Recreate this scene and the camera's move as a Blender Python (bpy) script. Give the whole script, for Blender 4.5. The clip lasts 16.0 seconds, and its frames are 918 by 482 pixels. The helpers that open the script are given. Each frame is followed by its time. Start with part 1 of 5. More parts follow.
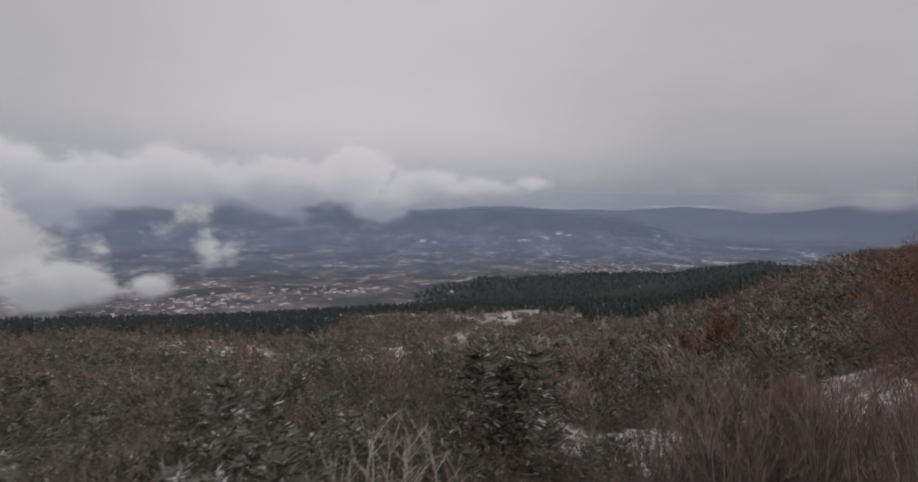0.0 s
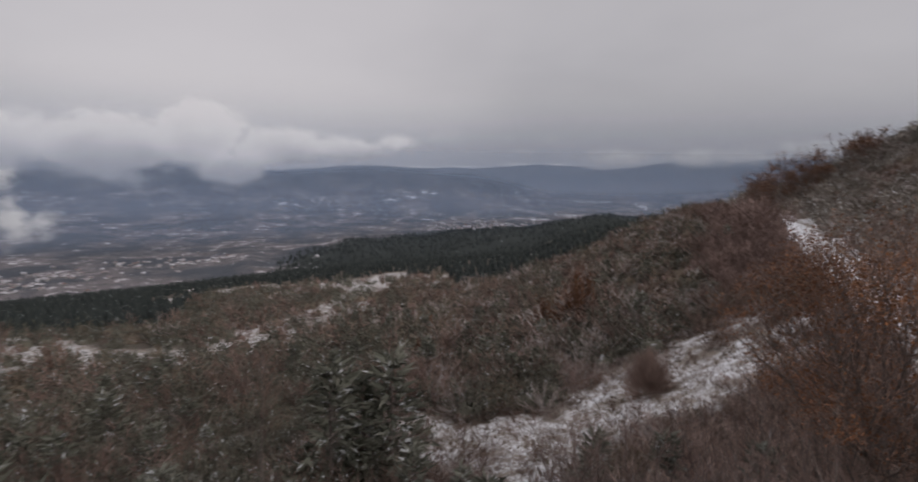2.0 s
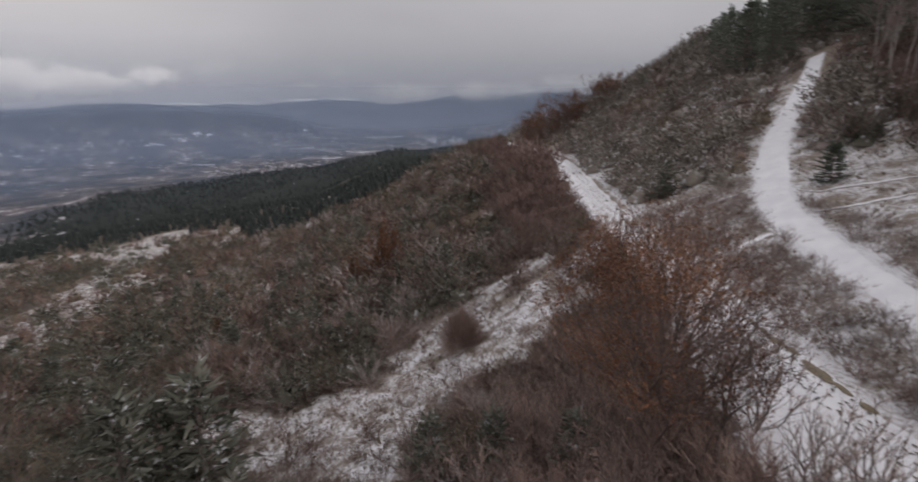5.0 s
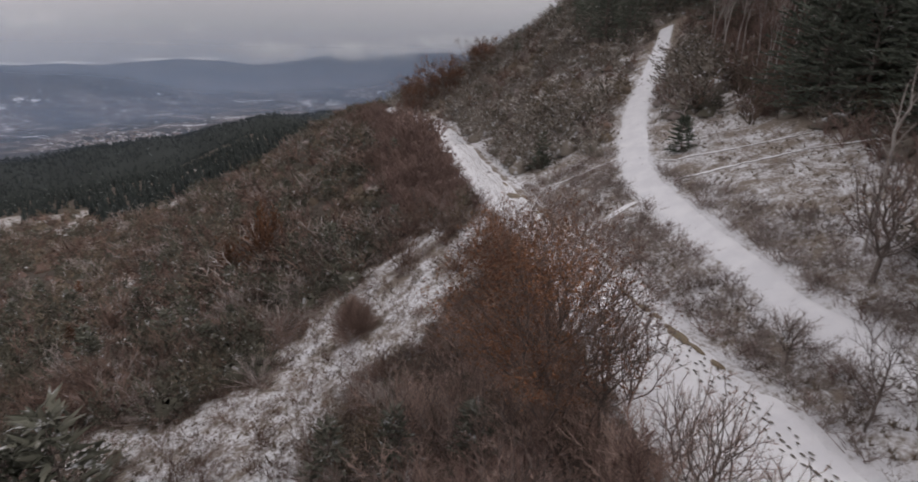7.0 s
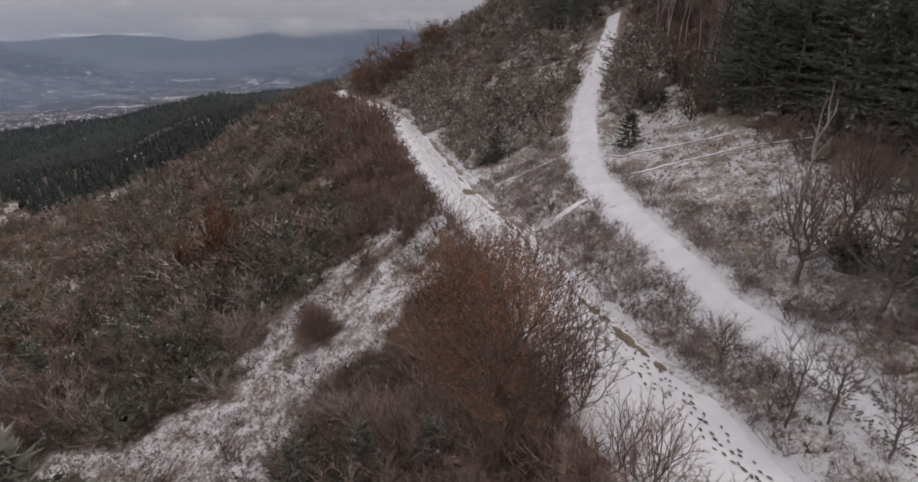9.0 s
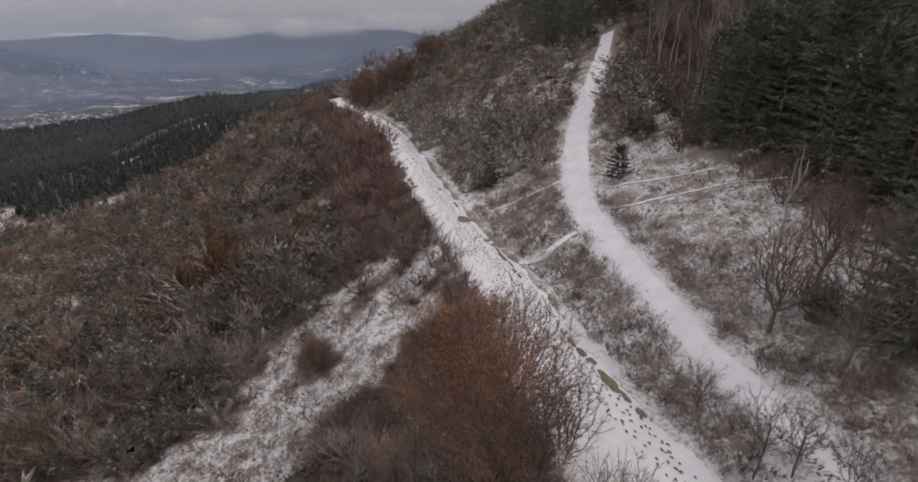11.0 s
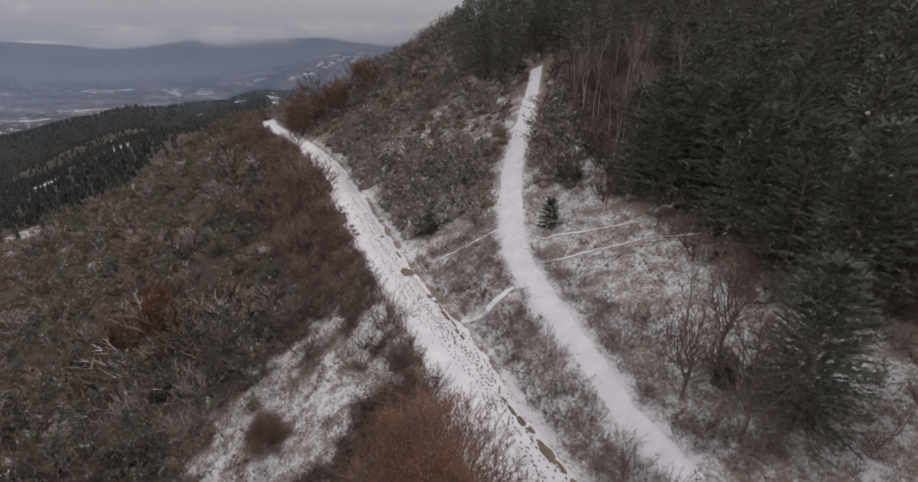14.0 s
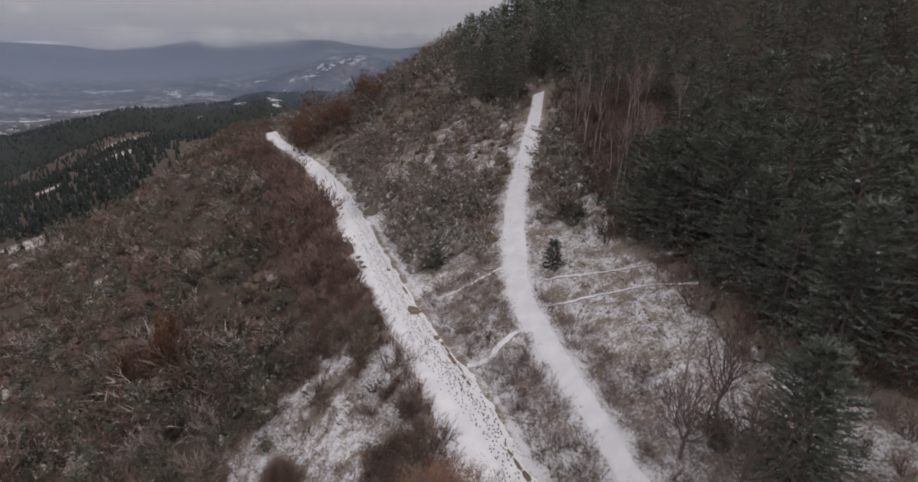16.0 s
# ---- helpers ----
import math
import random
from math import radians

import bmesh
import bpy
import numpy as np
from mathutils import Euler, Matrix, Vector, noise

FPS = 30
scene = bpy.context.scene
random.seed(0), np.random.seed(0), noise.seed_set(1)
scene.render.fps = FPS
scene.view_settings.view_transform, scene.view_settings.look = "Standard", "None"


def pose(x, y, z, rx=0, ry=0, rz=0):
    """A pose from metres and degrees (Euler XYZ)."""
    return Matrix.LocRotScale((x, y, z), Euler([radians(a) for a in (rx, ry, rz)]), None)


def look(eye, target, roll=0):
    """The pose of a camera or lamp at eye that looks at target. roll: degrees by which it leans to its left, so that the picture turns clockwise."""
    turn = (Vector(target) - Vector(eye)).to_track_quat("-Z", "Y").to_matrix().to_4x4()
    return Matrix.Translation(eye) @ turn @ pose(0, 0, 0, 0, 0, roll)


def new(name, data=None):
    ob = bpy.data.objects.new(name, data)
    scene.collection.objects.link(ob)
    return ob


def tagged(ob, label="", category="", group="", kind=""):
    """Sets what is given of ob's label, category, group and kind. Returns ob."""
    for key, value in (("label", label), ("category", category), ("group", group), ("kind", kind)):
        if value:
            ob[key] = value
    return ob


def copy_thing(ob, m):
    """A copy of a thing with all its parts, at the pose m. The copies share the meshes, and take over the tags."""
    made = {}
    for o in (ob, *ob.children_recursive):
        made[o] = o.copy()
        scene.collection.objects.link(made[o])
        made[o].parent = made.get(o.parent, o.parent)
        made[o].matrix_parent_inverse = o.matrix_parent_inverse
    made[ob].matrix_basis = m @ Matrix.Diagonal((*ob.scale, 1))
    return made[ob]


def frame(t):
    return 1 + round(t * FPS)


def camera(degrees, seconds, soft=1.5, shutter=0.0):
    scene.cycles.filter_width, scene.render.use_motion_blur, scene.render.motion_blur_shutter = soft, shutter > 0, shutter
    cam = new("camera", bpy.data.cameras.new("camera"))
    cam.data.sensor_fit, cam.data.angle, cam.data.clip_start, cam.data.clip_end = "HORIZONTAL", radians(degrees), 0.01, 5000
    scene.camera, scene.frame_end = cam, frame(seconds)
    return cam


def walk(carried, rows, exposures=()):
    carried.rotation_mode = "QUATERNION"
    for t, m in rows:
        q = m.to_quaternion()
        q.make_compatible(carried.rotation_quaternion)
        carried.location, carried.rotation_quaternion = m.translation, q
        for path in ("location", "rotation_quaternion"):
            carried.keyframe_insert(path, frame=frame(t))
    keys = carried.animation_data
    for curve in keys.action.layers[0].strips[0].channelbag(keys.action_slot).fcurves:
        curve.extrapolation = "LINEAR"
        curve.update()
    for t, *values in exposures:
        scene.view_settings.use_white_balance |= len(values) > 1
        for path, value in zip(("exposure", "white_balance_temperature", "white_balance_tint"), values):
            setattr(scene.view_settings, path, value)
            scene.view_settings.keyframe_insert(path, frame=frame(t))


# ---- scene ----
cam = camera(84.2, 16.0, soft=1.7, shutter=0.8)
PATH = [
    (0.0, (-0.053, -0.524, 0.289), (-0.068, 1.471, 0.151), 1.76),
    (0.5, (0.352, 0.936, 0.800), (0.431, 2.927, 0.626), 1.71),
    (1.0, (0.585, 2.206, 1.125), (0.814, 4.182, 0.916), 1.48),
    (1.5, (0.888, 3.297, 1.528), (1.248, 5.249, 1.281), 1.34),
    (2.0, (1.157, 4.069, 1.926), (1.658, 5.984, 1.642), 1.15),
    (2.5, (1.269, 4.938, 2.226), (1.923, 6.800, 1.903), 0.92),
    (3.0, (1.233, 5.297, 2.621), (2.019, 7.100, 2.260), 0.73),
    (3.5, (1.259, 5.549, 2.974), (2.139, 7.300, 2.574), 0.61),
    (4.0, (1.319, 5.589, 3.429), (2.286, 7.284, 2.989), 0.60),
    (4.5, (1.348, 5.861, 3.700), (2.413, 7.485, 3.222), 0.30),
    (5.0, (1.365, 6.027, 4.017), (2.542, 7.559, 3.501), 0.17),
    (7.5, (1.913, 6.586, 5.575), (3.412, 7.721, 4.892), 0.3),
    (8.0, (1.914, 6.553, 5.979), (3.437, 7.636, 5.265), 0.2),
    (8.5, (1.871, 6.539, 6.436), (3.409, 7.593, 5.712), 0.3),
    (9.0, (1.78, 6.484, 7.108), (3.322, 7.532, 6.383), 0.4),
    (11.5, (1.4, 6.074, 10.861), (2.958, 7.101, 10.142), 0.9),
    (12.0, (1.376, 6.011, 11.639), (2.96, 7.004, 10.928), 0.9),
    (12.5, (1.492, 5.942, 12.469), (3.121, 6.863, 11.764), 0.6),
    (13.0, (1.526, 5.894, 13.345), (3.189, 6.755, 12.644), 0.5),
    (13.5, (1.451, 5.914, 14.265), (3.12, 6.766, 13.567), 0.5),
    (14.0, (1.39, 5.974, 15.247), (3.061, 6.825, 14.551), 0.6),
    (14.5, (1.331, 6.072, 16.24), (3.003, 6.922, 15.546), 0.7),
    (15.0, (1.264, 6.229, 17.336), (2.938, 7.078, 16.645), 0.8),
    (15.5, (1.195, 6.385, 18.431), (2.868, 7.235, 17.74), 0.8),
    (16.0, (0.917, 6.601, 19.636), (2.593, 7.45, 18.948), 1.0),
]
EXPOSURES = [(0.0, 0.02, 6400, 12.0), (5.0, 0.11, 6430, 12.0), (9.0, 0.18, 6580, 13.5), (16.0, 0.20, 6560, 13.5)]
walk(cam, [(t, look(eye, target, roll)) for t, eye, target, roll in PATH], EXPOSURES)

# ---- light: an overcast winter sky ----
SUN_HEIGHT, SUN_TURN = 32.0, 150.0
world = bpy.data.worlds.new("overcast_sky")
scene.world = world
world.use_nodes = True


def wire(tree, kind, at=None, **values):
    """A node with its inputs set: a value, or a socket to link from. Names: i0, i1... by index, else attributes."""
    node = tree.nodes.new(kind)
    for key, value in values.items():
        if key[0] == "i" and key[1:].isdigit():
            socket = node.inputs[int(key[1:])]
            if isinstance(value, bpy.types.NodeSocket):
                tree.links.new(value, socket)
            else:
                socket.default_value = value
        elif key == "op":
            node.operation = value
        elif key == "sky":
            node.sky_type = value
        elif key == "dtype":
            node.data_type = value
        elif key == "blend":
            node.blend_type = value
        elif key == "attr":
            node.attribute_name = value
    return node


def math_node(tree, op, a, b=0.0, c=0.0):
    return wire(tree, "ShaderNodeMath", op=op, i0=a, i1=b, i2=c).outputs[0]


def smooth(tree, value, lo, hi):
    node = tree.nodes.new("ShaderNodeMapRange")
    node.interpolation_type = "SMOOTHSTEP"
    tree.links.new(value, node.inputs[0])
    node.inputs[1].default_value, node.inputs[2].default_value = lo, hi
    return node.outputs[0]


def blend(tree, fac, a, b):
    node = tree.nodes.new("ShaderNodeMix")
    node.data_type = "RGBA"
    for index, value in ((0, fac), (6, a), (7, b)):
        if isinstance(value, bpy.types.NodeSocket):
            tree.links.new(value, node.inputs[index])
        elif index == 0:
            node.inputs[index].default_value = value
        else:
            node.inputs[index].default_value = (*value, 1)
    return node.outputs[2]


def noise_node(tree, vector, scale, detail=4.0, rough=0.55):
    node = tree.nodes.new("ShaderNodeTexNoise")
    tree.links.new(vector, node.inputs["Vector"])
    node.inputs["Scale"].default_value, node.inputs["Detail"].default_value = scale, detail
    node.inputs["Roughness"].default_value = rough
    return node.outputs["Fac"]


def build_sky():
    t = world.node_tree
    t.nodes.clear()
    way = t.nodes.new("ShaderNodeTexCoord").outputs["Generated"]
    axes = wire(t, "ShaderNodeSeparateXYZ", i0=way)
    height = axes.outputs[2]
    lift = math_node(t, "ADD", math_node(t, "MAXIMUM", height, 0.0), 0.26)
    flat = wire(t, "ShaderNodeCombineXYZ", i0=math_node(t, "DIVIDE", axes.outputs[0], lift), i1=math_node(t, "DIVIDE", axes.outputs[1], lift), i2=0.0).outputs[0]
    flat = wire(t, "ShaderNodeVectorMath", op="ADD", i0=flat, i1=(13.37, 7.61, 4.43)).outputs[0]
    broad = noise_node(t, flat, 0.34, 4.0, 0.45)
    fine = noise_node(t, flat, 0.95, 4.0, 0.5)
    mixed = math_node(t, "ADD", math_node(t, "MULTIPLY", broad, 0.7), math_node(t, "MULTIPLY", fine, 0.3))
    cloud = blend(t, smooth(t, mixed, 0.33, 0.68), (0.40, 0.389, 0.402), (0.535, 0.516, 0.522))
    low = blend(t, smooth(t, height, 0.0, 0.20), (0.345, 0.332, 0.345), cloud)
    bright = wire(t, "ShaderNodeVectorMath", op="DOT_PRODUCT", i0=way, i1=(-0.155, 0.968, 0.196)).outputs["Value"]
    low = blend(t, math_node(t, "MULTIPLY", smooth(t, math_node(t, "ADD", bright, math_node(t, "MULTIPLY", fine, 0.05)), 0.86, 1.03), 0.45), low, (0.70, 0.66, 0.66))
    sky = t.nodes.new("ShaderNodeTexSky")
    sky.sky_type, sky.sun_disc = "NISHITA", False
    sky.sun_elevation, sky.sun_rotation = radians(SUN_HEIGHT), radians(SUN_TURN)
    clear = wire(t, "ShaderNodeBackground", i0=sky.outputs[0], i1=0.08)
    overhead = math_node(t, "ADD", 0.96, math_node(t, "MULTIPLY", smooth(t, height, 0.38, 0.95), 0.6))
    cover = wire(t, "ShaderNodeBackground", i0=low, i1=overhead)
    both = wire(t, "ShaderNodeMixShader", i0=0.95, i1=clear.outputs[0], i2=cover.outputs[0])
    wire(t, "ShaderNodeOutputWorld", i0=both.outputs[0])


build_sky()
sun = new("sun", bpy.data.lights.new("sun", "SUN"))
sun.data.energy, sun.data.angle, sun.data.color = 1.15, radians(40), (1.0, 0.95, 0.90)
sun.matrix_world = pose(0, 0, 200, 90 - SUN_HEIGHT, 0, 180 - SUN_TURN)

# ---- materials ----


def material(name):
    m = bpy.data.materials.new(name)
    m.use_nodes = True
    t = m.node_tree
    shader = t.nodes["Principled BSDF"]
    shader.inputs["Roughness"].default_value = 0.85
    shader.inputs["Specular IOR Level"].default_value = 0.2
    return m, t, shader


def place(t):
    return t.nodes.new("ShaderNodeNewGeometry").outputs["Position"]


def attribute(t, name):
    return wire(t, "ShaderNodeAttribute", attr=name).outputs["Fac"]


def bump(t, shader, height, strength, distance):
    node = wire(t, "ShaderNodeBump", i0=strength, i1=distance)
    t.links.new(height, node.inputs["Height"])
    t.links.new(node.outputs[0], shader.inputs["Normal"])


def plant_material(name, dark, light, snow=0.0, per_object=False):
    """Twigs, bark and needles, with a dusting of snow on what faces up."""
    m, t, shader = material(name)
    geo = t.nodes.new("ShaderNodeNewGeometry")
    pick = t.nodes.new("ShaderNodeObjectInfo").outputs["Random"] if per_object else geo.outputs["Random Per Island"]
    where = smooth(t, noise_node(t, geo.outputs["Position"], 0.30, 3.0), 0.36, 0.64)
    tone = math_node(t, "ADD", math_node(t, "MULTIPLY", pick, 0.45), math_node(t, "MULTIPLY", where, 0.55))
    colour = blend(t, tone, dark, light)
    if snow:
        up = wire(t, "ShaderNodeSeparateXYZ", i0=geo.outputs["Normal"]).outputs[2]
        dust = noise_node(t, geo.outputs["Position"], 1.3, 3.0)
        cover = math_node(t, "MULTIPLY", smooth(t, up, 0.1, 0.75), smooth(t, dust, 0.62 - 0.3 * snow, 0.75 - 0.2 * snow))
        colour = blend(t, math_node(t, "MULTIPLY", cover, min(1.0, 0.5 + snow)), colour, (0.72, 0.73, 0.76))
    t.links.new(colour, shader.inputs["Base Color"])
    return m


def ground_material():
    """Winter ground: old grass, leaf litter and thin snow, woods and fields far off."""
    m, t, shader = material("winter_ground")
    p = place(t)
    fine, mid = noise_node(t, p, 4.2, 6.0, 0.7), noise_node(t, p, 0.55, 5.0, 0.65)
    grass = blend(t, fine, (0.16, 0.130, 0.105), (0.38, 0.32, 0.265))
    litter = blend(t, mid, (0.060, 0.049, 0.040), (0.130, 0.104, 0.084))
    soil = blend(t, smooth(t, attribute(t, "litter"), 0.2, 0.8), grass, litter)
    broad = noise_node(t, p, 0.13, 4.0, 0.6)
    amount = math_node(t, "ADD", math_node(t, "MULTIPLY", fine, 0.43), math_node(t, "MULTIPLY", mid, 0.45))
    amount = math_node(t, "ADD", amount, math_node(t, "MULTIPLY", broad, 0.12))
    amount = math_node(t, "ADD", amount, math_node(t, "SUBTRACT", attribute(t, "snow"), 0.5))
    snow = blend(t, fine, (0.70, 0.70, 0.73), (0.85, 0.85, 0.87))
    near = blend(t, smooth(t, amount, 0.44, 0.59), soil, snow)
    stretch = wire(t, "ShaderNodeVectorMath", op="MULTIPLY", i0=p, i1=(0.0016, 0.0016, 0.0)).outputs[0]
    field = noise_node(t, stretch, 3.0, 6.0, 0.62)
    patch = noise_node(t, wire(t, "ShaderNodeVectorMath", op="MULTIPLY", i0=p, i1=(0.0060, 0.0060, 0.0)).outputs[0], 3.6, 7.0, 0.72)
    # Far land and mountain tones hold some of the distance's blue haze.
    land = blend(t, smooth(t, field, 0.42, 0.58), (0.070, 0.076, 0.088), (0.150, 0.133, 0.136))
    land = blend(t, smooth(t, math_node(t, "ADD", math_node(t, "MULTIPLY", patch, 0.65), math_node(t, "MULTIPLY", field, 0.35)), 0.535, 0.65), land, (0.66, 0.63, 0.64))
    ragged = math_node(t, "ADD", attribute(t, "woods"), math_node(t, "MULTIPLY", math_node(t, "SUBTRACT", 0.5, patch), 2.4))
    # Far forest floor darkened to stand for shade under the canopy.
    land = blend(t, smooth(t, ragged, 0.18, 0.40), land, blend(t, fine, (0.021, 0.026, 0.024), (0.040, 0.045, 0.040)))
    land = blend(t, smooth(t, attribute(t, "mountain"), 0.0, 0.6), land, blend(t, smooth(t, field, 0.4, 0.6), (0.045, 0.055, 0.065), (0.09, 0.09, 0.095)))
    drift = math_node(t, "ADD", math_node(t, "MULTIPLY", attribute(t, "white"), 0.54), math_node(t, "MULTIPLY", math_node(t, "SUBTRACT", patch, 0.5), 3.2))
    land = blend(t, smooth(t, drift, 0.45, 0.62), land, (0.72, 0.72, 0.75))
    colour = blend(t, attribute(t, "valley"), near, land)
    t.links.new(colour, shader.inputs["Base Color"])
    bump(t, shader, fine, 0.6, 0.12)
    return m


def snow_material():
    m, t, shader = material("trodden_snow")
    p = place(t)
    fine, mid = noise_node(t, p, 6.0, 5.0, 0.6), noise_node(t, p, 0.7, 4.0)
    colour = blend(t, smooth(t, mid, 0.3, 0.75), (0.80, 0.80, 0.83), (0.90, 0.90, 0.92))
    worn = math_node(t, "ADD", attribute(t, "edge"), math_node(t, "SUBTRACT", fine, 0.5))
    colour = blend(t, smooth(t, worn, 0.72, 1.0), colour, (0.20, 0.17, 0.14))
    t.links.new(colour, shader.inputs["Base Color"])
    shader.inputs["Roughness"].default_value = 0.6
    bump(t, shader, math_node(t, "ADD", fine, mid), 0.5, 0.08)
    return m


def plain_material(name, dark, light, scale=2.0, rough=0.85):
    m, t, shader = material(name)
    t.links.new(blend(t, smooth(t, noise_node(t, place(t), scale, 5.0, 0.6), 0.3, 0.7), dark, light), shader.inputs["Base Color"])
    shader.inputs["Roughness"].default_value = rough
    return m


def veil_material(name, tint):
    """Tinted sheet in place of haze: passes most light, scatters the rest."""
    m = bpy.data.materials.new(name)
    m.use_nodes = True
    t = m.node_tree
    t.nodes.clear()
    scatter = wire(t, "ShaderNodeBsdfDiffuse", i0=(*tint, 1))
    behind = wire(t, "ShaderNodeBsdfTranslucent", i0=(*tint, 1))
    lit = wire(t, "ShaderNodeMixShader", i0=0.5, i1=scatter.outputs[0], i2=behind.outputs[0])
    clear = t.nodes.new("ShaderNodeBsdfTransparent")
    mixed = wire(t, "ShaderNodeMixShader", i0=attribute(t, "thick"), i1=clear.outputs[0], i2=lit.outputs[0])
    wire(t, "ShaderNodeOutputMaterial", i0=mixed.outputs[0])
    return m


def cloud_material(name, grain, shade, light, torn=1.25):
    """Low cloud far off over the valley, with billowing edges."""
    m = bpy.data.materials.new(name)
    m.use_nodes = True
    t = m.node_tree
    t.nodes.clear()
    p = wire(t, "ShaderNodeVectorMath", op="MULTIPLY", i0=place(t), i1=(grain, grain, grain * 1.5)).outputs[0]
    billow, wisp = noise_node(t, p, 3.2, 6.0, 0.55), noise_node(t, p, 11.0, 5.0, 0.6)
    body = math_node(t, "ADD", attribute(t, "dense"), math_node(t, "MULTIPLY", math_node(t, "SUBTRACT", billow, 0.5), torn))
    body = math_node(t, "ADD", body, math_node(t, "MULTIPLY", math_node(t, "SUBTRACT", wisp, 0.5), 0.35))
    # Lit tops and shaded undersides are put into the glow colour.
    tone = math_node(t, "ADD", attribute(t, "top"), math_node(t, "MULTIPLY", math_node(t, "SUBTRACT", billow, 0.5), 0.9))
    colour = blend(t, smooth(t, tone, 0.0, 1.0), shade, light)
    shine = wire(t, "ShaderNodeEmission", i0=colour, i1=1.0)
    clear = t.nodes.new("ShaderNodeBsdfTransparent")
    mixed = wire(t, "ShaderNodeMixShader", i0=smooth(t, body, 0.30, 0.72), i1=clear.outputs[0], i2=shine.outputs[0])
    wire(t, "ShaderNodeOutputMaterial", i0=mixed.outputs[0])
    return m


GROUND, SNOW = ground_material(), snow_material()
PRINT = plain_material("trampled_earth", (0.10, 0.085, 0.075), (0.20, 0.18, 0.16), 5.0)
MUD = plain_material("ochre_mud", (0.17, 0.135, 0.088), (0.28, 0.225, 0.155), 1.5, 0.5)
TWIG = plant_material("brown_twigs", (0.080, 0.055, 0.045), (0.270, 0.187, 0.154), 0.10)
FINE_TWIG = plant_material("grey_brown_twigs", (0.135, 0.104, 0.092), (0.31, 0.245, 0.217))
RED_TWIG = plant_material("red_brown_twigs", (0.124, 0.085, 0.075), (0.305, 0.214, 0.186))
ORANGE_LEAF = plant_material("orange_leaves", (0.105, 0.057, 0.038), (0.225, 0.112, 0.062))
WARM_TWIG = plant_material("warm_brown_twigs", (0.28, 0.197, 0.166), (0.54, 0.402, 0.345))
BEECH_TWIG = plant_material("beech_twigs", (0.185, 0.130, 0.110), (0.42, 0.310, 0.265))
OLIVE_TWIG = plant_material("olive_shrub", (0.075, 0.060, 0.045), (0.235, 0.186, 0.140), 0.06)
GREY_TWIG = plant_material("frosted_twigs", (0.200, 0.164, 0.148), (0.47, 0.408, 0.380), 0.22)
STRAW = plant_material("dead_grass", (0.15, 0.12, 0.09), (0.32, 0.265, 0.205), 0.2)
NEEDLE = plant_material("pine_needles", (0.108, 0.124, 0.100), (0.205, 0.226, 0.182), 0.14)
FROST_NEEDLE = plant_material("frosted_needles", (0.054, 0.052, 0.040), (0.168, 0.157, 0.122), 0.2)
YOUNG_NEEDLE = plant_material("young_pine_needles", (0.068, 0.071, 0.053), (0.215, 0.210, 0.172), 0.24)
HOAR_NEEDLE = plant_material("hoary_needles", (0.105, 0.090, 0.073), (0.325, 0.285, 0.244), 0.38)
FAR_NEEDLE = plant_material("far_pine_needles", (0.022, 0.028, 0.027), (0.043, 0.050, 0.046), 0.02)
BARK = plant_material("grey_bark", (0.112, 0.092, 0.083), (0.225, 0.188, 0.169), 0.15)
PALE_BARK = plant_material("pale_birch_bark", (0.28, 0.25, 0.23), (0.54, 0.50, 0.47))
LEAF = plant_material("withered_leaves", (0.12, 0.066, 0.046), (0.40, 0.185, 0.090))
SNOW_CLUMP = plain_material("caught_snow", (0.70, 0.70, 0.73), (0.85, 0.85, 0.87), 4.0)
WALL = plain_material("pale_plaster", (0.16, 0.155, 0.155), (0.36, 0.352, 0.35), 0.05)
ROOF = plain_material("snowy_roof", (0.16, 0.10, 0.085), (0.55, 0.55, 0.58), 0.03)
STEEL = plain_material("dark_steel", (0.05, 0.05, 0.055), (0.10, 0.10, 0.105), 1.0, 0.5)

# ---- shape of the land ----
D_ALONG = (0.645, 0.764)
P_ORIGIN = (37.3, 27.3)


def sp(v, k):
    """Softplus with a knee of k metres."""
    v = np.asarray(v, float)
    return k * np.logaddexp(0.0, v / k)


def ramp(v, a, b):
    t = np.clip((np.asarray(v, float) - a) / (b - a), 0.0, 1.0)
    return t * t * (3 - 2 * t)


def along_across(x, y):
    """Metres along the wide snow track, and across it (uphill is plus)."""
    dx, dy = np.asarray(x, float) - P_ORIGIN[0], np.asarray(y, float) - P_ORIGIN[1]
    return dx * D_ALONG[0] + dy * D_ALONG[1], dx * D_ALONG[1] - dy * D_ALONG[0]


def track_shift(s):
    """How far the track's middle bends away from its straight line."""
    return 1.0 * np.sin((np.asarray(s, float) + 20) / 50.0) - 6.0 * ramp(s, 90, 170) - 1.8 * ramp(-np.asarray(s, float), 8, 32)


SPUR_TURN, SPUR_RISE = [-25, -12, 0, 10, 17, 21, 27.5, 34.4, 42.5, 50, 75], [0, 2, 24, 40, 52, 74, 112, 134, 160, 172, 168]
RIDGE_TURN, RIDGE_DIP = [-30, -20, 0, 5, 8, 11, 15, 18, 21, 25, 30], [0, -30, -65, -68, -60, -72, -52, -15, 24, 18, 0]
CREST_TURN, CREST_RISE, CREST_REACH = [46, 50, 54, 58, 61.5, 64, 70], [0, 1.5, 5, 6.5, 7.3, 5.5, 3], [170, 170, 170, 168, 158, 150, 150]


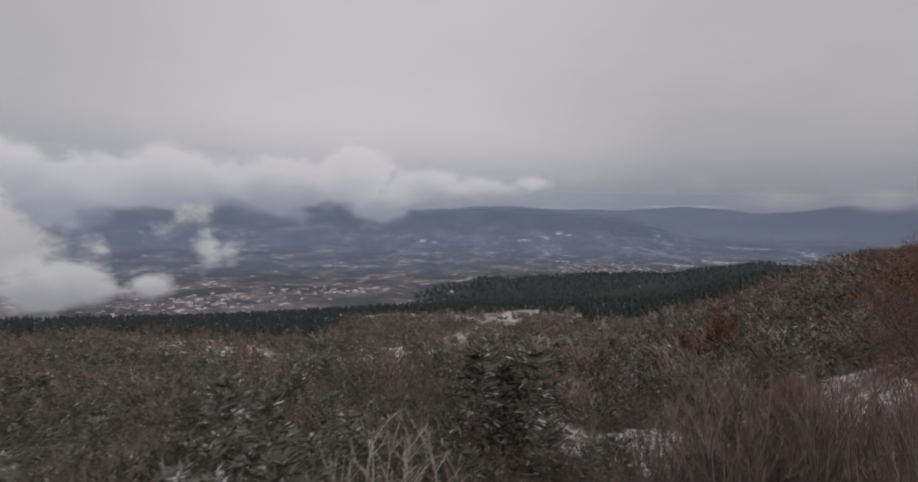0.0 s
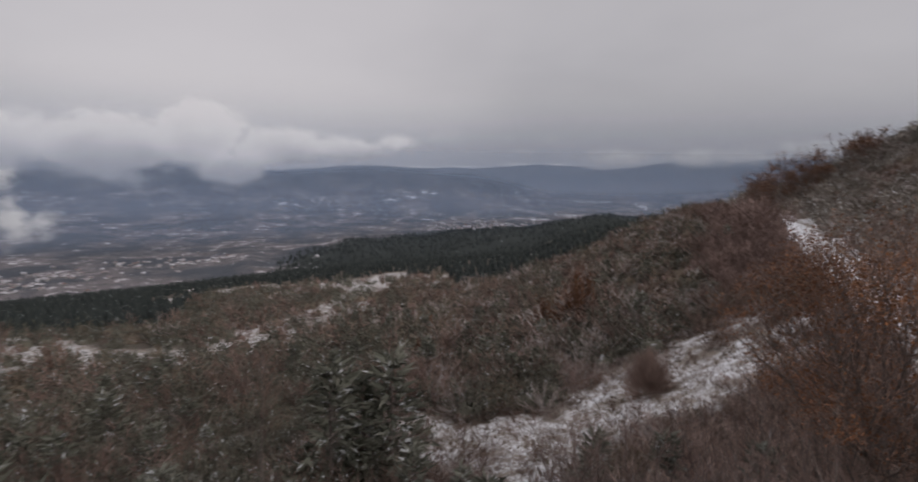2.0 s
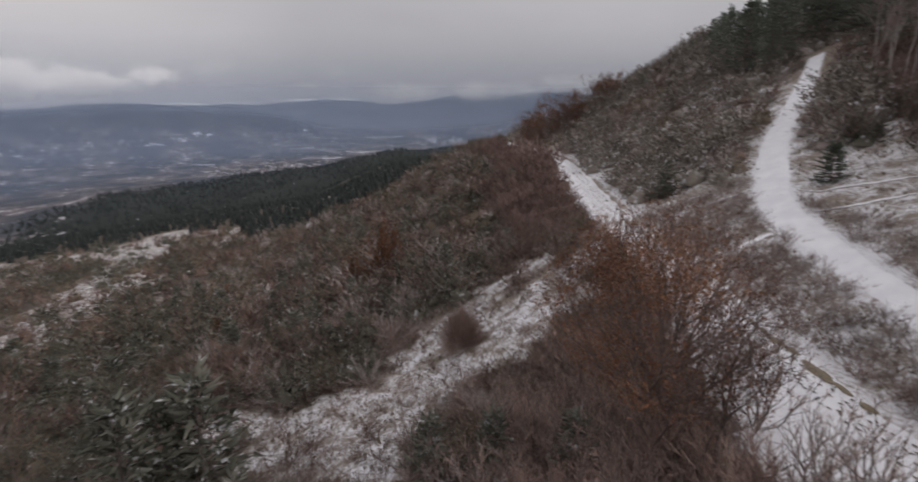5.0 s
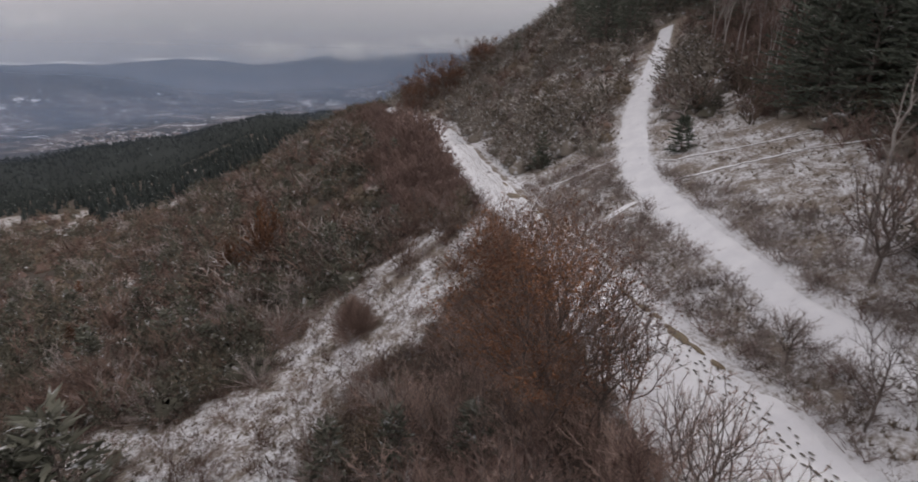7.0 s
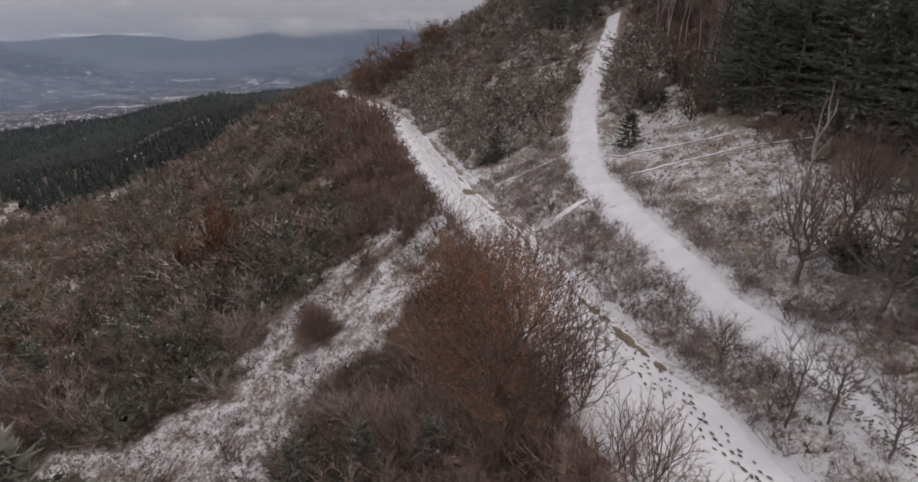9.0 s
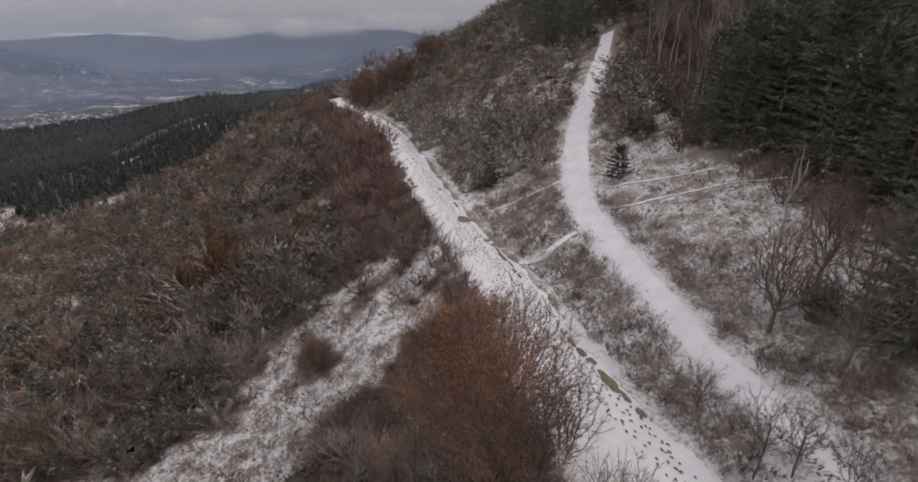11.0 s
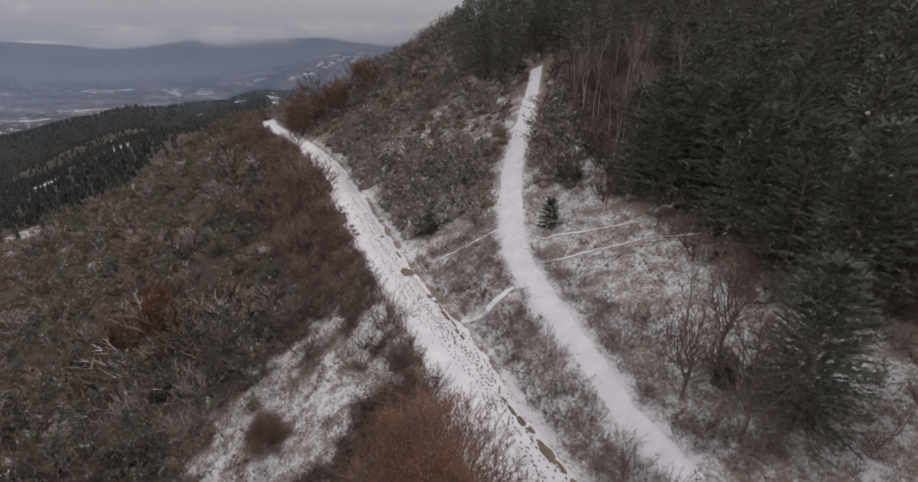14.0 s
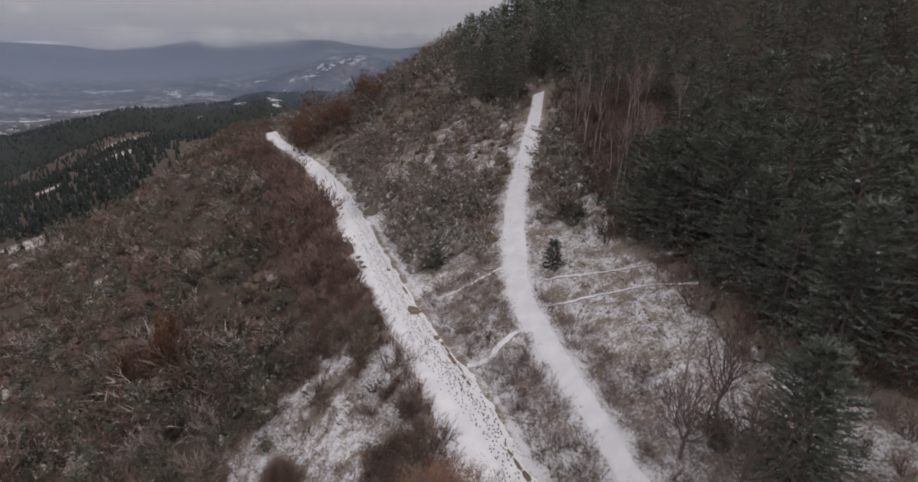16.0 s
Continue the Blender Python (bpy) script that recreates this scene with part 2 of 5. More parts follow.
def terrain(x, y):
    """Height of the smooth ground."""
    x, y = np.asarray(x, float), np.asarray(y, float)
    s, o = along_across(x, y)
    q = o - track_shift(s)
    base = -6.85 - 0.028 * np.clip(s - 60, 0, 500)
    up = 0.44 * sp(q - 2.9, 0.4) + 0.009 * sp(q - 20, 2.0) ** 2
    up = 60 * (1 - np.exp(-up / 60)) * (1 - 0.8 * ramp(s, 120, 300))
    steep = 0.60 - 0.10 * ramp(s, 5, 40) - 0.08 * ramp(s, 650, 900)
    down = steep * sp(-q - 3.4, 0.5)
    hill = base + up - down
    low = -10.2 - 0.2 * y + 0.045 * x
    near = hill + sp(low - hill, 1.6)
    r = np.hypot(x, y)
    azimuth = np.degrees(np.arctan2(x, y))
    wave = 14 * np.sin(x / 210.0 + 1) * np.sin(y / 260.0) * ramp(r, 180, 500)
    edge = 980 + 90 * np.sin(azimuth / 11.0)
    rim = ramp(r, edge - 120, edge + 500)
    near = near - 0.15 * sp(r - 235, 25.0) * ramp(azimuth, 28, 42) + 4 * ramp(r, 500, 950) * ramp(-azimuth, -12, 2)
    away = r - np.interp(azimuth, CREST_TURN, CREST_REACH)
    near = near + np.interp(azimuth, CREST_TURN, CREST_RISE, right=0.0) * np.exp(-(away / np.where(away < 0, 32.0, 45.0)) ** 2)
    valley = -300 + 110 * ramp(r, 1900, 4600) + 5 * np.sin(x / 330.0) * np.sin(y / 270.0 + x / 900.0)
    spur = np.interp(azimuth, SPUR_TURN, SPUR_RISE) + 8 * np.sin(azimuth / 2.1) + 5 * np.sin(azimuth / 0.9 + r / 400.0)
    spur = np.maximum(spur, 0) * np.exp(-((r - 1650 - 12 * azimuth) / 430.0) ** 2)
    village = (195 + 10 * np.sin(azimuth * 1.7) + 8 * np.sin(r / 90.0)) * np.exp(-((azimuth - 52) / 8.0) ** 2) * np.exp(-((r - 3850) / 520.0) ** 2)
    ridge = (0.3 * ramp(r, 3300, 4300) + 0.7 * ramp(r, 4150, 4800)) * (230 + 55 * ramp(azimuth, 28, 48) + 24 * np.sin(azimuth / 5.3) + 14 * np.sin(azimuth / 1.9 + 1) + 5 * np.sin(azimuth / 0.7) + np.interp(azimuth, RIDGE_TURN, RIDGE_DIP))
    front = 175 * (0.35 * ramp(r, 2900, 3500) + 0.65 * ramp(r, 3400, 3800)) * ramp(-r, -4200, -3800) * ramp(-azimuth, -25, -15) * (1 + 0.10 * np.sin(azimuth / 3.1))
    return (near + wave) * (1 - rim) + (valley + spur + village) * rim + ridge + front


def to_line(x, y, line):
    """Distance from points to a bent line."""
    best = np.full(np.shape(x), 1e9)
    for (ax, ay), (bx, by) in zip(line, line[1:]):
        ux, uy = bx - ax, by - ay
        t = np.clip(((x - ax) * ux + (y - ay) * uy) / (ux * ux + uy * uy), 0, 1)
        best = np.minimum(best, np.hypot(x - ax - t * ux, y - ay - t * uy))
    return best


WIDE_TRACK = [(1, -11), (9, -2), (17.6, 7.3), (25.9, 16.8), (31, 21), (37, 27.9), (46, 38.6), (60.5, 54), (81.2, 76), (109, 111), (133.5, 148.5), (158, 175)]
UPPER_TRACK = [(13, -6.5), (20.3, 0.6), (24.2, 4.2), (26.8, 6.6), (29, 8.6), (31.8, 10.6), (35.2, 13.5), (39.3, 16.8), (44.3, 20.9), (47.4, 22.9), (50.6, 24.6), (58.7, 28.2), (69.4, 32.1), (75, 33.6), (82.3, 35.4), (97.8, 39.6), (106.5, 42.0)]
SLOPE_TRAILS = [
    ([(34.8, 37.9), (31.1, 38.4), (26.9, 40.3), (22.2, 38.3), (19.3, 34.5), (17, 32)], 2.0),
    ([(27.8, 27.9), (23.6, 28.2), (21, 30), (18, 32)], 1.7),
    ([(19, 33), (16.5, 32.6), (13.7, 34), (10, 35.2), (7.7, 33.3)], 2.3),
    ([(28, 33.5), (25, 36.5)], 2.4),
    ([(16.5, 34), (12, 36.5), (9.5, 39), (6, 41)], 2.3),
    ([(12.5, 35), (10, 30)], 1.8),
    ([(33.5, 32.5), (29, 29.5), (25.5, 28.5)], 2.2),
    ([(27, 33), (25, 28)], 2.0),
    ([(28.5, 28.4), (24.2, 29.4), (20.2, 29.6)], 2.3),
    ([(10.4, 36.5), (10.8, 31), (11.6, 26.8)], 2.3),
    ([(15.5, 33), (14.2, 28.6)], 2.1),
]
SIDE_TRAILS = [
    ([(50.3, 22.6), (48.8, 20.7), (49.2, 19.1), (49.7, 14.5), (50.6, 10.5)], 0.16),
    ([(44.9, 19.4), (45.5, 16.4), (46.6, 13.1), (47.4, 10.6), (47.6, 5.8)], 0.16),
    ([(51.4, 26.6), (49.9, 28.2), (48.4, 30.2), (46.5, 32.0)], 0.3),
    ([(41.5, 20.6), (39.4, 21.8), (38.1, 22.0), (36.4, 23.6)], 0.5),
]
FOREST_EDGE_X, FOREST_EDGE_Y = [15, 28, 34, 37.6, 41, 44.5, 50, 53, 57, 64, 73, 90, 105, 130, 170, 260], [-16, -10, -7, -0.5, 2.6, 4.6, 8.4, 12.4, 14.5, 16.5, 21, 28, 37, 46, 62, 95]


def track_distance(x, y, line=WIDE_TRACK):
    return to_line(np.asarray(x, float), np.asarray(y, float), line)


def forest_side(x, y):
    """How far a point lies within the pine wood above the tracks (minus: outside)."""
    return np.interp(x, FOREST_EDGE_X, FOREST_EDGE_Y) - np.asarray(y, float)


def crest_wood(x, y):
    """Inside the pine stand on the crest between the tracks' far ends."""
    x, y = np.asarray(x, float), np.asarray(y, float)
    return (x > 102) & (x < 230) & (y > np.interp(x, [95, 106, 125, 260], [38, 44, 52, 100])) & (y < np.interp(x, [102, 104.6, 122.9, 148.8, 180, 240], [48, 51.6, 71, 84, 98, 120]))


def clearing(x, y):
    """Snowy open strip on the slope below the wide track: 1 inside."""
    best = np.zeros(np.shape(x))
    for line, half in SLOPE_TRAILS:
        u = x + 0.9 * np.sin(y * 1.3 + 0.6) + 0.5 * np.sin(y * 3.1 + x)
        v = y + 0.9 * np.sin(x * 1.1 + 2.0) + 0.5 * np.sin(x * 2.7 - y)
        best = np.maximum(best, 1 - ramp(to_line(u, v, line), half * 0.5, half * 2.0))
    return best


OPEN_SNOW = [(50, 235, 13, 26), (58, 256, 8, 14), (-78, 296, 13, 30), (-84, 385, 13, 34), (-48, 330, 24, 34), (-15, 305, 22, 40), (163, 386, 10, 14), (202, 371, 13, 20), (196, 350, 8, 10), (87, 222, 6, 12), (72, 200, 5, 10), (-5, 92, 6, 6), (20, 285, 26, 55), (62, 292, 14, 26), (-20, 212, 11, 30), (400, 690, 50, 40), (520, 575, 36, 34), (86, 232, 12, 16)]
OPEN_STRIPS = [
    ([(-84, 158), (-62, 128), (-42, 103), (-30, 92), (-13, 90)], 11.0),
    ([(-10, 103), (-3, 135), (9, 190), (25, 262), (43, 342)], 12.0),
    ([(9, 100), (2, 92), (-6, 88)], 2.2),
    ([(60, 130), (52, 118), (47, 108)], 1.6),
]
WOOD_TURN, WOOD_START = [-50, -27, -19, -15, -12, -9, -2, 5, 12, 15, 25, 60], [218, 192, 138, 160, 270, 320, 325, 300, 300, 226, 216, 216]
FAR_SNOW = [(52.5, 3720, 0.9, 110), (51.2, 3640, 1.1, 110), (50.0, 3740, 0.8, 90), (48.6, 3620, 1.3, 120), (46.9, 3560, 1.0, 90), (45.4, 3500, 0.8, 70), (50.6, 3480, 0.6, 60), (42.3, 3630, 0.9, 90), (43.5, 2040, 0.8, 90), (40.0, 2046, 0.6, 60), (37, 3470, 1.5, 100), (34.5, 3500, 1.3, 90), (30.8, 3030, 1.6, 100), (26.5, 3020, 2.0, 80), (23.5, 2830, 1.8, 80), (20.0, 2600, 1.6, 70), (17, 2420, 1.2, 60), (-7.0, 3133, 1.6, 45), (-4.2, 3180, 1.8, 50), (-1.0, 3212, 1.7, 45), (4.4, 3120, 1.4, 45), (6.8, 3230, 1.5, 60), (9.0, 3340, 1.4, 60), (11.2, 3450, 1.2, 60), (15.5, 3380, 0.8, 40), (11.2, 2772, 1.2, 50), (-25, 2730, 2.5, 60), (21.1, 3640, 0.7, 60), (23.2, 3690, 0.5, 50), (29, 3620, 3.0, 70), (34, 3580, 2.0, 70), (31, 815, 0.7, 50)]


def open_snow(x, y):
    best = np.zeros(np.shape(x))
    for cx, cy, rx, ry in OPEN_SNOW:
        best = np.maximum(best, 1 - ramp(np.hypot((x - cx) / rx, (y - cy) / ry), 0.6, 1.15))
    for line, half in OPEN_STRIPS:
        wide = half * (1 + 0.35 * np.sin(x / 9.0) * np.sin(y / 11.0))
        best = np.maximum(best, 1 - ramp(to_line(x, y, line) / wide, 0.6, 1.5))
    return best


def far_snow(x, y):
    """Snowed fields and clearings among the woods of the foothills."""
    a, r = np.degrees(np.arctan2(x, y)), np.hypot(x, y)
    best = np.zeros(np.shape(x))
    for ca, cr, wa, wr in FAR_SNOW:
        best = np.maximum(best, 1 - ramp(np.hypot((a - ca) / wa, (r - cr) / wr), 0.5, 1.1))
    return best


def mesh_object(name, verts, faces, mat, parent=None, label="", smooth_faces=False, values=None):
    """One mesh object from arrays of corners and of triangles or quads."""
    verts, faces = np.asarray(verts, np.float32), np.asarray(faces, np.int32)
    data = bpy.data.meshes.new(name)
    count, sides = faces.shape
    data.vertices.add(len(verts))
    data.vertices.foreach_set("co", verts.ravel())
    data.loops.add(count * sides)
    data.loops.foreach_set("vertex_index", faces.ravel())
    data.polygons.add(count)
    data.polygons.foreach_set("loop_start", np.arange(0, count * sides, sides, dtype=np.int32))
    if smooth_faces:
        data.polygons.foreach_set("use_smooth", np.ones(count, bool))
    for key, numbers in (values or {}).items():
        layer = data.attributes.new(key, "FLOAT", "POINT")
        layer.data.foreach_set("value", np.asarray(numbers, np.float32).ravel())
    data.update(calc_edges=True)
    data.materials.append(mat)
    ob = new(name, data)
    ob.parent = parent
    if label:
        ob["label"] = label
    return ob


def grid_faces(rows, columns, closed=False):
    i, j = np.meshgrid(np.arange(rows - 1), np.arange(columns if closed else columns - 1), indexing="ij")
    k = (j + 1) % columns
    return np.stack([i * columns + j, i * columns + k, (i + 1) * columns + k, (i + 1) * columns + j], -1).reshape(-1, 4)


def build_ground():
    fine = np.arange(-52, 118, 0.36)
    turn = np.radians(np.concatenate([fine, np.arange(118, 308, 3.0)]))
    reach = np.concatenate([[0.01], np.geomspace(1.0, 12, 20), np.geomspace(12.3, 140, 115), np.geomspace(144, 4900, 130)])
    r, a = np.meshgrid(reach, turn, indexing="ij")
    x, y = r * np.sin(a) + 1.0, r * np.cos(a) + 5.0
    z = terrain(x, y)
    rough = 0.10 * np.sin(x * 1.7 + np.sin(y * 1.1) * 2) * np.sin(y * 1.3) + 0.22 * np.sin(x * 0.41 + 1) * np.sin(y * 0.37)
    wide, upper = track_distance(x, y), track_distance(x, y, UPPER_TRACK)
    on_track = np.minimum(ramp(wide, 3.0, 7.0), ramp(upper, 1.6, 4.0))
    for line, half in SIDE_TRAILS:
        on_track = np.minimum(on_track, ramp(to_line(x, y, line), 0.9, 2.2))
    z = z + rough * on_track * ramp(-r, -300, -60)
    s, o = along_across(x, y)
    open_slope = clearing(x, y)
    meadow = ramp(o, -1.5, 0.5) * ramp(wide, 2.2, 3.2) * ramp(-o, -44, -30) * ramp(s, -60, -40) * ramp(-s, -130, -50) * ramp(-forest_side(x, y), -2, 2)
    snow = 0.36 + 0.165 * open_slope + 0.14 * meadow + 0.10 * np.maximum(1 - ramp(wide, 3.0, 5.0), 0.8 - 0.8 * ramp(upper, 1.2, 2.1))
    snow = np.maximum(snow, 0.36 + 0.14 * open_snow(x, y))
    wood = ramp(forest_side(x, y), 0, 4) + crest_wood(x, y)
    slope = ramp(-o, 3.0, 6.0) * (1 - open_slope) * (1 - 0.9 * open_snow(x, y))
    litter = np.clip(wood + slope, 0, 1)
    snow = snow - 0.10 * np.clip(wood, 0, 1) - 0.02 * slope * (1 - open_snow(x, y))
    azimuth = np.degrees(np.arctan2(x, y))
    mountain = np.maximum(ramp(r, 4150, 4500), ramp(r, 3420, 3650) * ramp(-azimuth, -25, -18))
    lump = np.interp(azimuth, SPUR_TURN, SPUR_RISE) * np.exp(-((r - 1500 - 12 * azimuth) / 520.0) ** 2)
    woods = ramp(lump, 8, 32) * ramp(r, 560, 800) * (1 - far_snow(x, y))
    white = far_snow(x, y)
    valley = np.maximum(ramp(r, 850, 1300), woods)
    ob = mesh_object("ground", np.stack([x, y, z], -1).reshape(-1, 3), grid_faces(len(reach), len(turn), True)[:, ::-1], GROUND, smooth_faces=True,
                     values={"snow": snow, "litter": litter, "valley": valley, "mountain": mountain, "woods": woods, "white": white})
    tagged(ob, "snow-dusted hillside of dead grass above a wide hazy valley", "ground", kind="structure")


def resample(line, step):
    """Points along a smoothed bent line, with the directions across."""
    p = np.array(line, float)
    for _ in range(3):
        q = np.empty((2 * len(p) - 2, 2))
        q[0::2], q[1::2] = p[:-1] * 0.75 + p[1:] * 0.25, p[:-1] * 0.25 + p[1:] * 0.75
        p = np.vstack([p[:1], q, p[-1:]])
    d = np.concatenate([[0], np.cumsum(np.hypot(*np.diff(p, axis=0).T))])
    at = np.arange(0, d[-1], step)
    c = np.stack([np.interp(at, d, p[:, 0]), np.interp(at, d, p[:, 1])], -1)
    g = np.gradient(c, axis=0)
    g /= np.linalg.norm(g, axis=1)[:, None]
    return at, c, np.stack([g[:, 1], -g[:, 0]], -1)


def build_track(name, line, half, label, wobble, fade=0.0, worn=0.0, head=0.0):
    """A snowed track: a strip a little proud of the ground, its edges ragged and dipping in."""
    at, c, across = resample(line, 0.35)
    rng = np.random.default_rng(len(name))
    c = c + across * (np.convolve(rng.normal(0, 1, len(at) + 8), np.ones(9) / 3, "valid") * wobble * (worn > 0))[:, None]
    cols = np.linspace(-1, 1, 15)
    jag = np.stack([np.convolve(rng.normal(0, 1, len(at) + 6), np.ones(7) / 7, "valid") for _ in range(2)], 1) * wobble * 2.2
    left, right = half[0](at) + jag[:, 0] * 0.6, half[1](at) + jag[:, 1] * 0.6
    width = np.where(cols[None] < 0, left[:, None], right[:, None]) * np.abs(cols)[None]
    off = np.sign(cols)[None] * width
    x, y = c[:, :1] + across[:, :1] * off, c[:, 1:] + across[:, 1:] * off
    z = terrain(x, y) + 0.07 - 0.22 * np.abs(cols)[None] ** 8 + rng.normal(0, 0.006, x.shape) - 0.02 * np.sin(off * 2.2) ** 2
    edge = worn + np.repeat(np.abs(cols)[None] ** 3, len(at), 0) + fade * ramp(at, at[-1] - 22, at[-1] - 2)[:, None] + head * ramp(-at, -18, -12)[:, None]
    ob = mesh_object(name, np.stack([x, y, z], -1).reshape(-1, 3), grid_faces(len(at), len(cols))[:, ::-1], SNOW, smooth_faces=True, values={"edge": edge})
    return tagged(ob, label, "road", kind="structure")


def upper_half(d):
    """Half the upper track's width: narrow at its foot, wider up the hill."""
    return np.interp(d, [13, 19, 23, 34, 45, 55], [0.8, 0.95, 0.95, 1.15, 1.4, 1.6]) - 0.9 * ramp(d, 106, 121)


build_ground()
build_track("road_wide", WIDE_TRACK, (lambda d: np.interp(d, [25, 44, 53, 67, 88, 118, 163], [3.2, 3.0, 2.7, 2.8, 3.5, 3.3, 3.0]), lambda d: np.interp(d, [30, 37, 53, 67, 100, 160], [3.5, 3.3, 2.25, 2.4, 2.6, 2.4])), "wide dirt track under fresh trodden snow", 0.35)
build_track("road_upper", UPPER_TRACK, (upper_half, upper_half), "narrow snow-covered forest track climbing the hill", 0.12, 0.5, head=0.34)



def build_trails():
    for line, half in SIDE_TRAILS:
        build_track("trail", line, (lambda d, h=half: h + 0.0 * d, lambda d, h=half: h + 0.0 * d), "narrow trodden snow trail across the dead grass", 0.16, worn=0.50)


build_trails()


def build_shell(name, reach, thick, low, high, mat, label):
    """Tinted curtain standing for valley haze, thinning upwards and towards the ground."""
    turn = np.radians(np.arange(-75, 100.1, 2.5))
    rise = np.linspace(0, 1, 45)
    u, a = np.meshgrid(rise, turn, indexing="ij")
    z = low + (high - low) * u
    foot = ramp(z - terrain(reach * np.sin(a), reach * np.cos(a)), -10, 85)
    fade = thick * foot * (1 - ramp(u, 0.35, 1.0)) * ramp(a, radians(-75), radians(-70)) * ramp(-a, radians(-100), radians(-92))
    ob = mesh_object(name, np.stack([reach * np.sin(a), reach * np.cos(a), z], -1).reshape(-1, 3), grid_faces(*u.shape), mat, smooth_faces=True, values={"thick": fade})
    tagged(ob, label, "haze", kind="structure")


# Blue of the distance put in as tinted see-through sheets.
HAZE_SHEET = veil_material("valley_haze_sheet", (0.33, 0.43, 0.62))
PALE_HAZE_SHEET = veil_material("far_haze_sheet", (0.46, 0.56, 0.74))
for reach, thick, high, mat in ((600, 0.14, 60, HAZE_SHEET), (1950, 0.38, 190, HAZE_SHEET), (2700, 0.36, 380, PALE_HAZE_SHEET), (3600, 0.47, 560, PALE_HAZE_SHEET)):
    build_shell("backdrop_mist", reach, thick, -420, high, mat, "tinted sheet for the blue haze over the wide valley")


def build_clouds(name, reach, lobes, mat, label, rise=np.arange(-12, 11.1, 0.5)):
    """A bank of low cloud: lobes given by azimuth, height, their half widths and weight."""
    turn = np.arange(-80, 90.1, 0.7)
    e, a = np.meshgrid(rise, turn, indexing="ij")
    dense, top = np.zeros_like(a), np.zeros_like(a)
    for ca, ce, wa, we, weight in lobes:
        g = weight * np.exp(-(((a - ca) / wa) ** 2 + ((e - ce) / we) ** 2))
        # top: the painted lightening towards the head of each lobe
        dense, top = np.maximum(dense, g), top + g * ((e - ce) / we * 0.5 + 0.45)
    total = np.maximum(dense, 0.05)
    x, y, z = reach * np.sin(np.radians(a)), reach * np.cos(np.radians(a)), reach * np.tan(np.radians(e))
    dense = dense * ramp(a, -80, -76) * ramp(-a, -90, -86)
    ob = mesh_object(name, np.stack([x, y, z], -1).reshape(-1, 3), grid_faces(*a.shape), mat, smooth_faces=True, values={"dense": dense, "top": np.clip(top / total, 0, 1.2)})
    tagged(ob, label, "cloud", kind="structure")


FAR_CLOUD = cloud_material("far_cloud", 0.0011, (0.32, 0.315, 0.335), (0.585, 0.565, 0.57))
NEAR_CLOUD = cloud_material("near_cloud", 0.0026, (0.27, 0.27, 0.29), (0.46, 0.45, 0.46))
build_clouds("backdrop_cloud_far", 3150.0, [(-62, 0, 18, 6.5, 1.1), (-44, 0.6, 10, 4.6, 1.25), (-30, 1.6, 8, 3.4, 1.25), (-20, 1.4, 7, 3.0, 1.25), (-12, 2.9, 4.6, 3.2, 1.4), (-9, -0.2, 3.8, 2.2, 1.0), (-5, 1.9, 6, 2.2, 1.15), (2, 1.9, 5, 2.0, 0.85), (7, 2.6, 6, 1.5, 0.5), (16, 3.4, 10, 1.3, 0.5), (28, 3.2, 12, 1.3, 0.3), (75, 3.0, 14, 2, 0.5)], FAR_CLOUD, "long bank of low grey-white cloud before the mountains")
build_clouds("backdrop_cloud_near", 1450.0, [(-58, -3, 13, 6, 1.2), (-46, -4.5, 8, 5.0, 1.15), (-39, -8.2, 6, 2.2, 1.1), (-32, -8.8, 3.5, 1.5, 0.85), (-27, -4.8, 1.8, 4.5, 0.62), (-24.5, -5.5, 2.0, 2.6, 0.55), (-29, -2.0, 3.5, 2.2, 0.6)], NEAR_CLOUD, "torn low cloud drifting over the town in the valley")
VEIL_CLOUD = cloud_material("veil_cloud", 0.0009, (0.31, 0.31, 0.328), (0.36, 0.354, 0.362), 0.45)
build_clouds("backdrop_cloud_veil", 3180.0, [(22, 2.0, 8, 1.0, 0.5), (31, 1.4, 7, 1.5, 0.62), (41, 1.6, 8, 1.6, 0.62), (51, 2.4, 9, 1.6, 0.7), (62, 2.6, 9, 1.8, 0.6)], VEIL_CLOUD, "soft grey cloud resting on the mountain tops")

# Glowing sheet behind the mountains for the bright open sky.
GAP_SKY = cloud_material("bright_gap", 0.0012, (0.50, 0.50, 0.52), (0.72, 0.70, 0.68), 0.7)
build_clouds("backdrop_cloud_gap", 4880.0, [(9.5, 0.05, 2.6, 0.17, 1.1), (14.5, 0.2, 2.5, 0.13, 0.9), (21.0, 0.52, 2.2, 0.16, 1.05), (25.5, 0.66, 1.8, 0.13, 0.9)], GAP_SKY, "bright streak of open sky under the cloud", np.arange(-0.8, 1.6, 0.06))

# ---- plants: makers ----


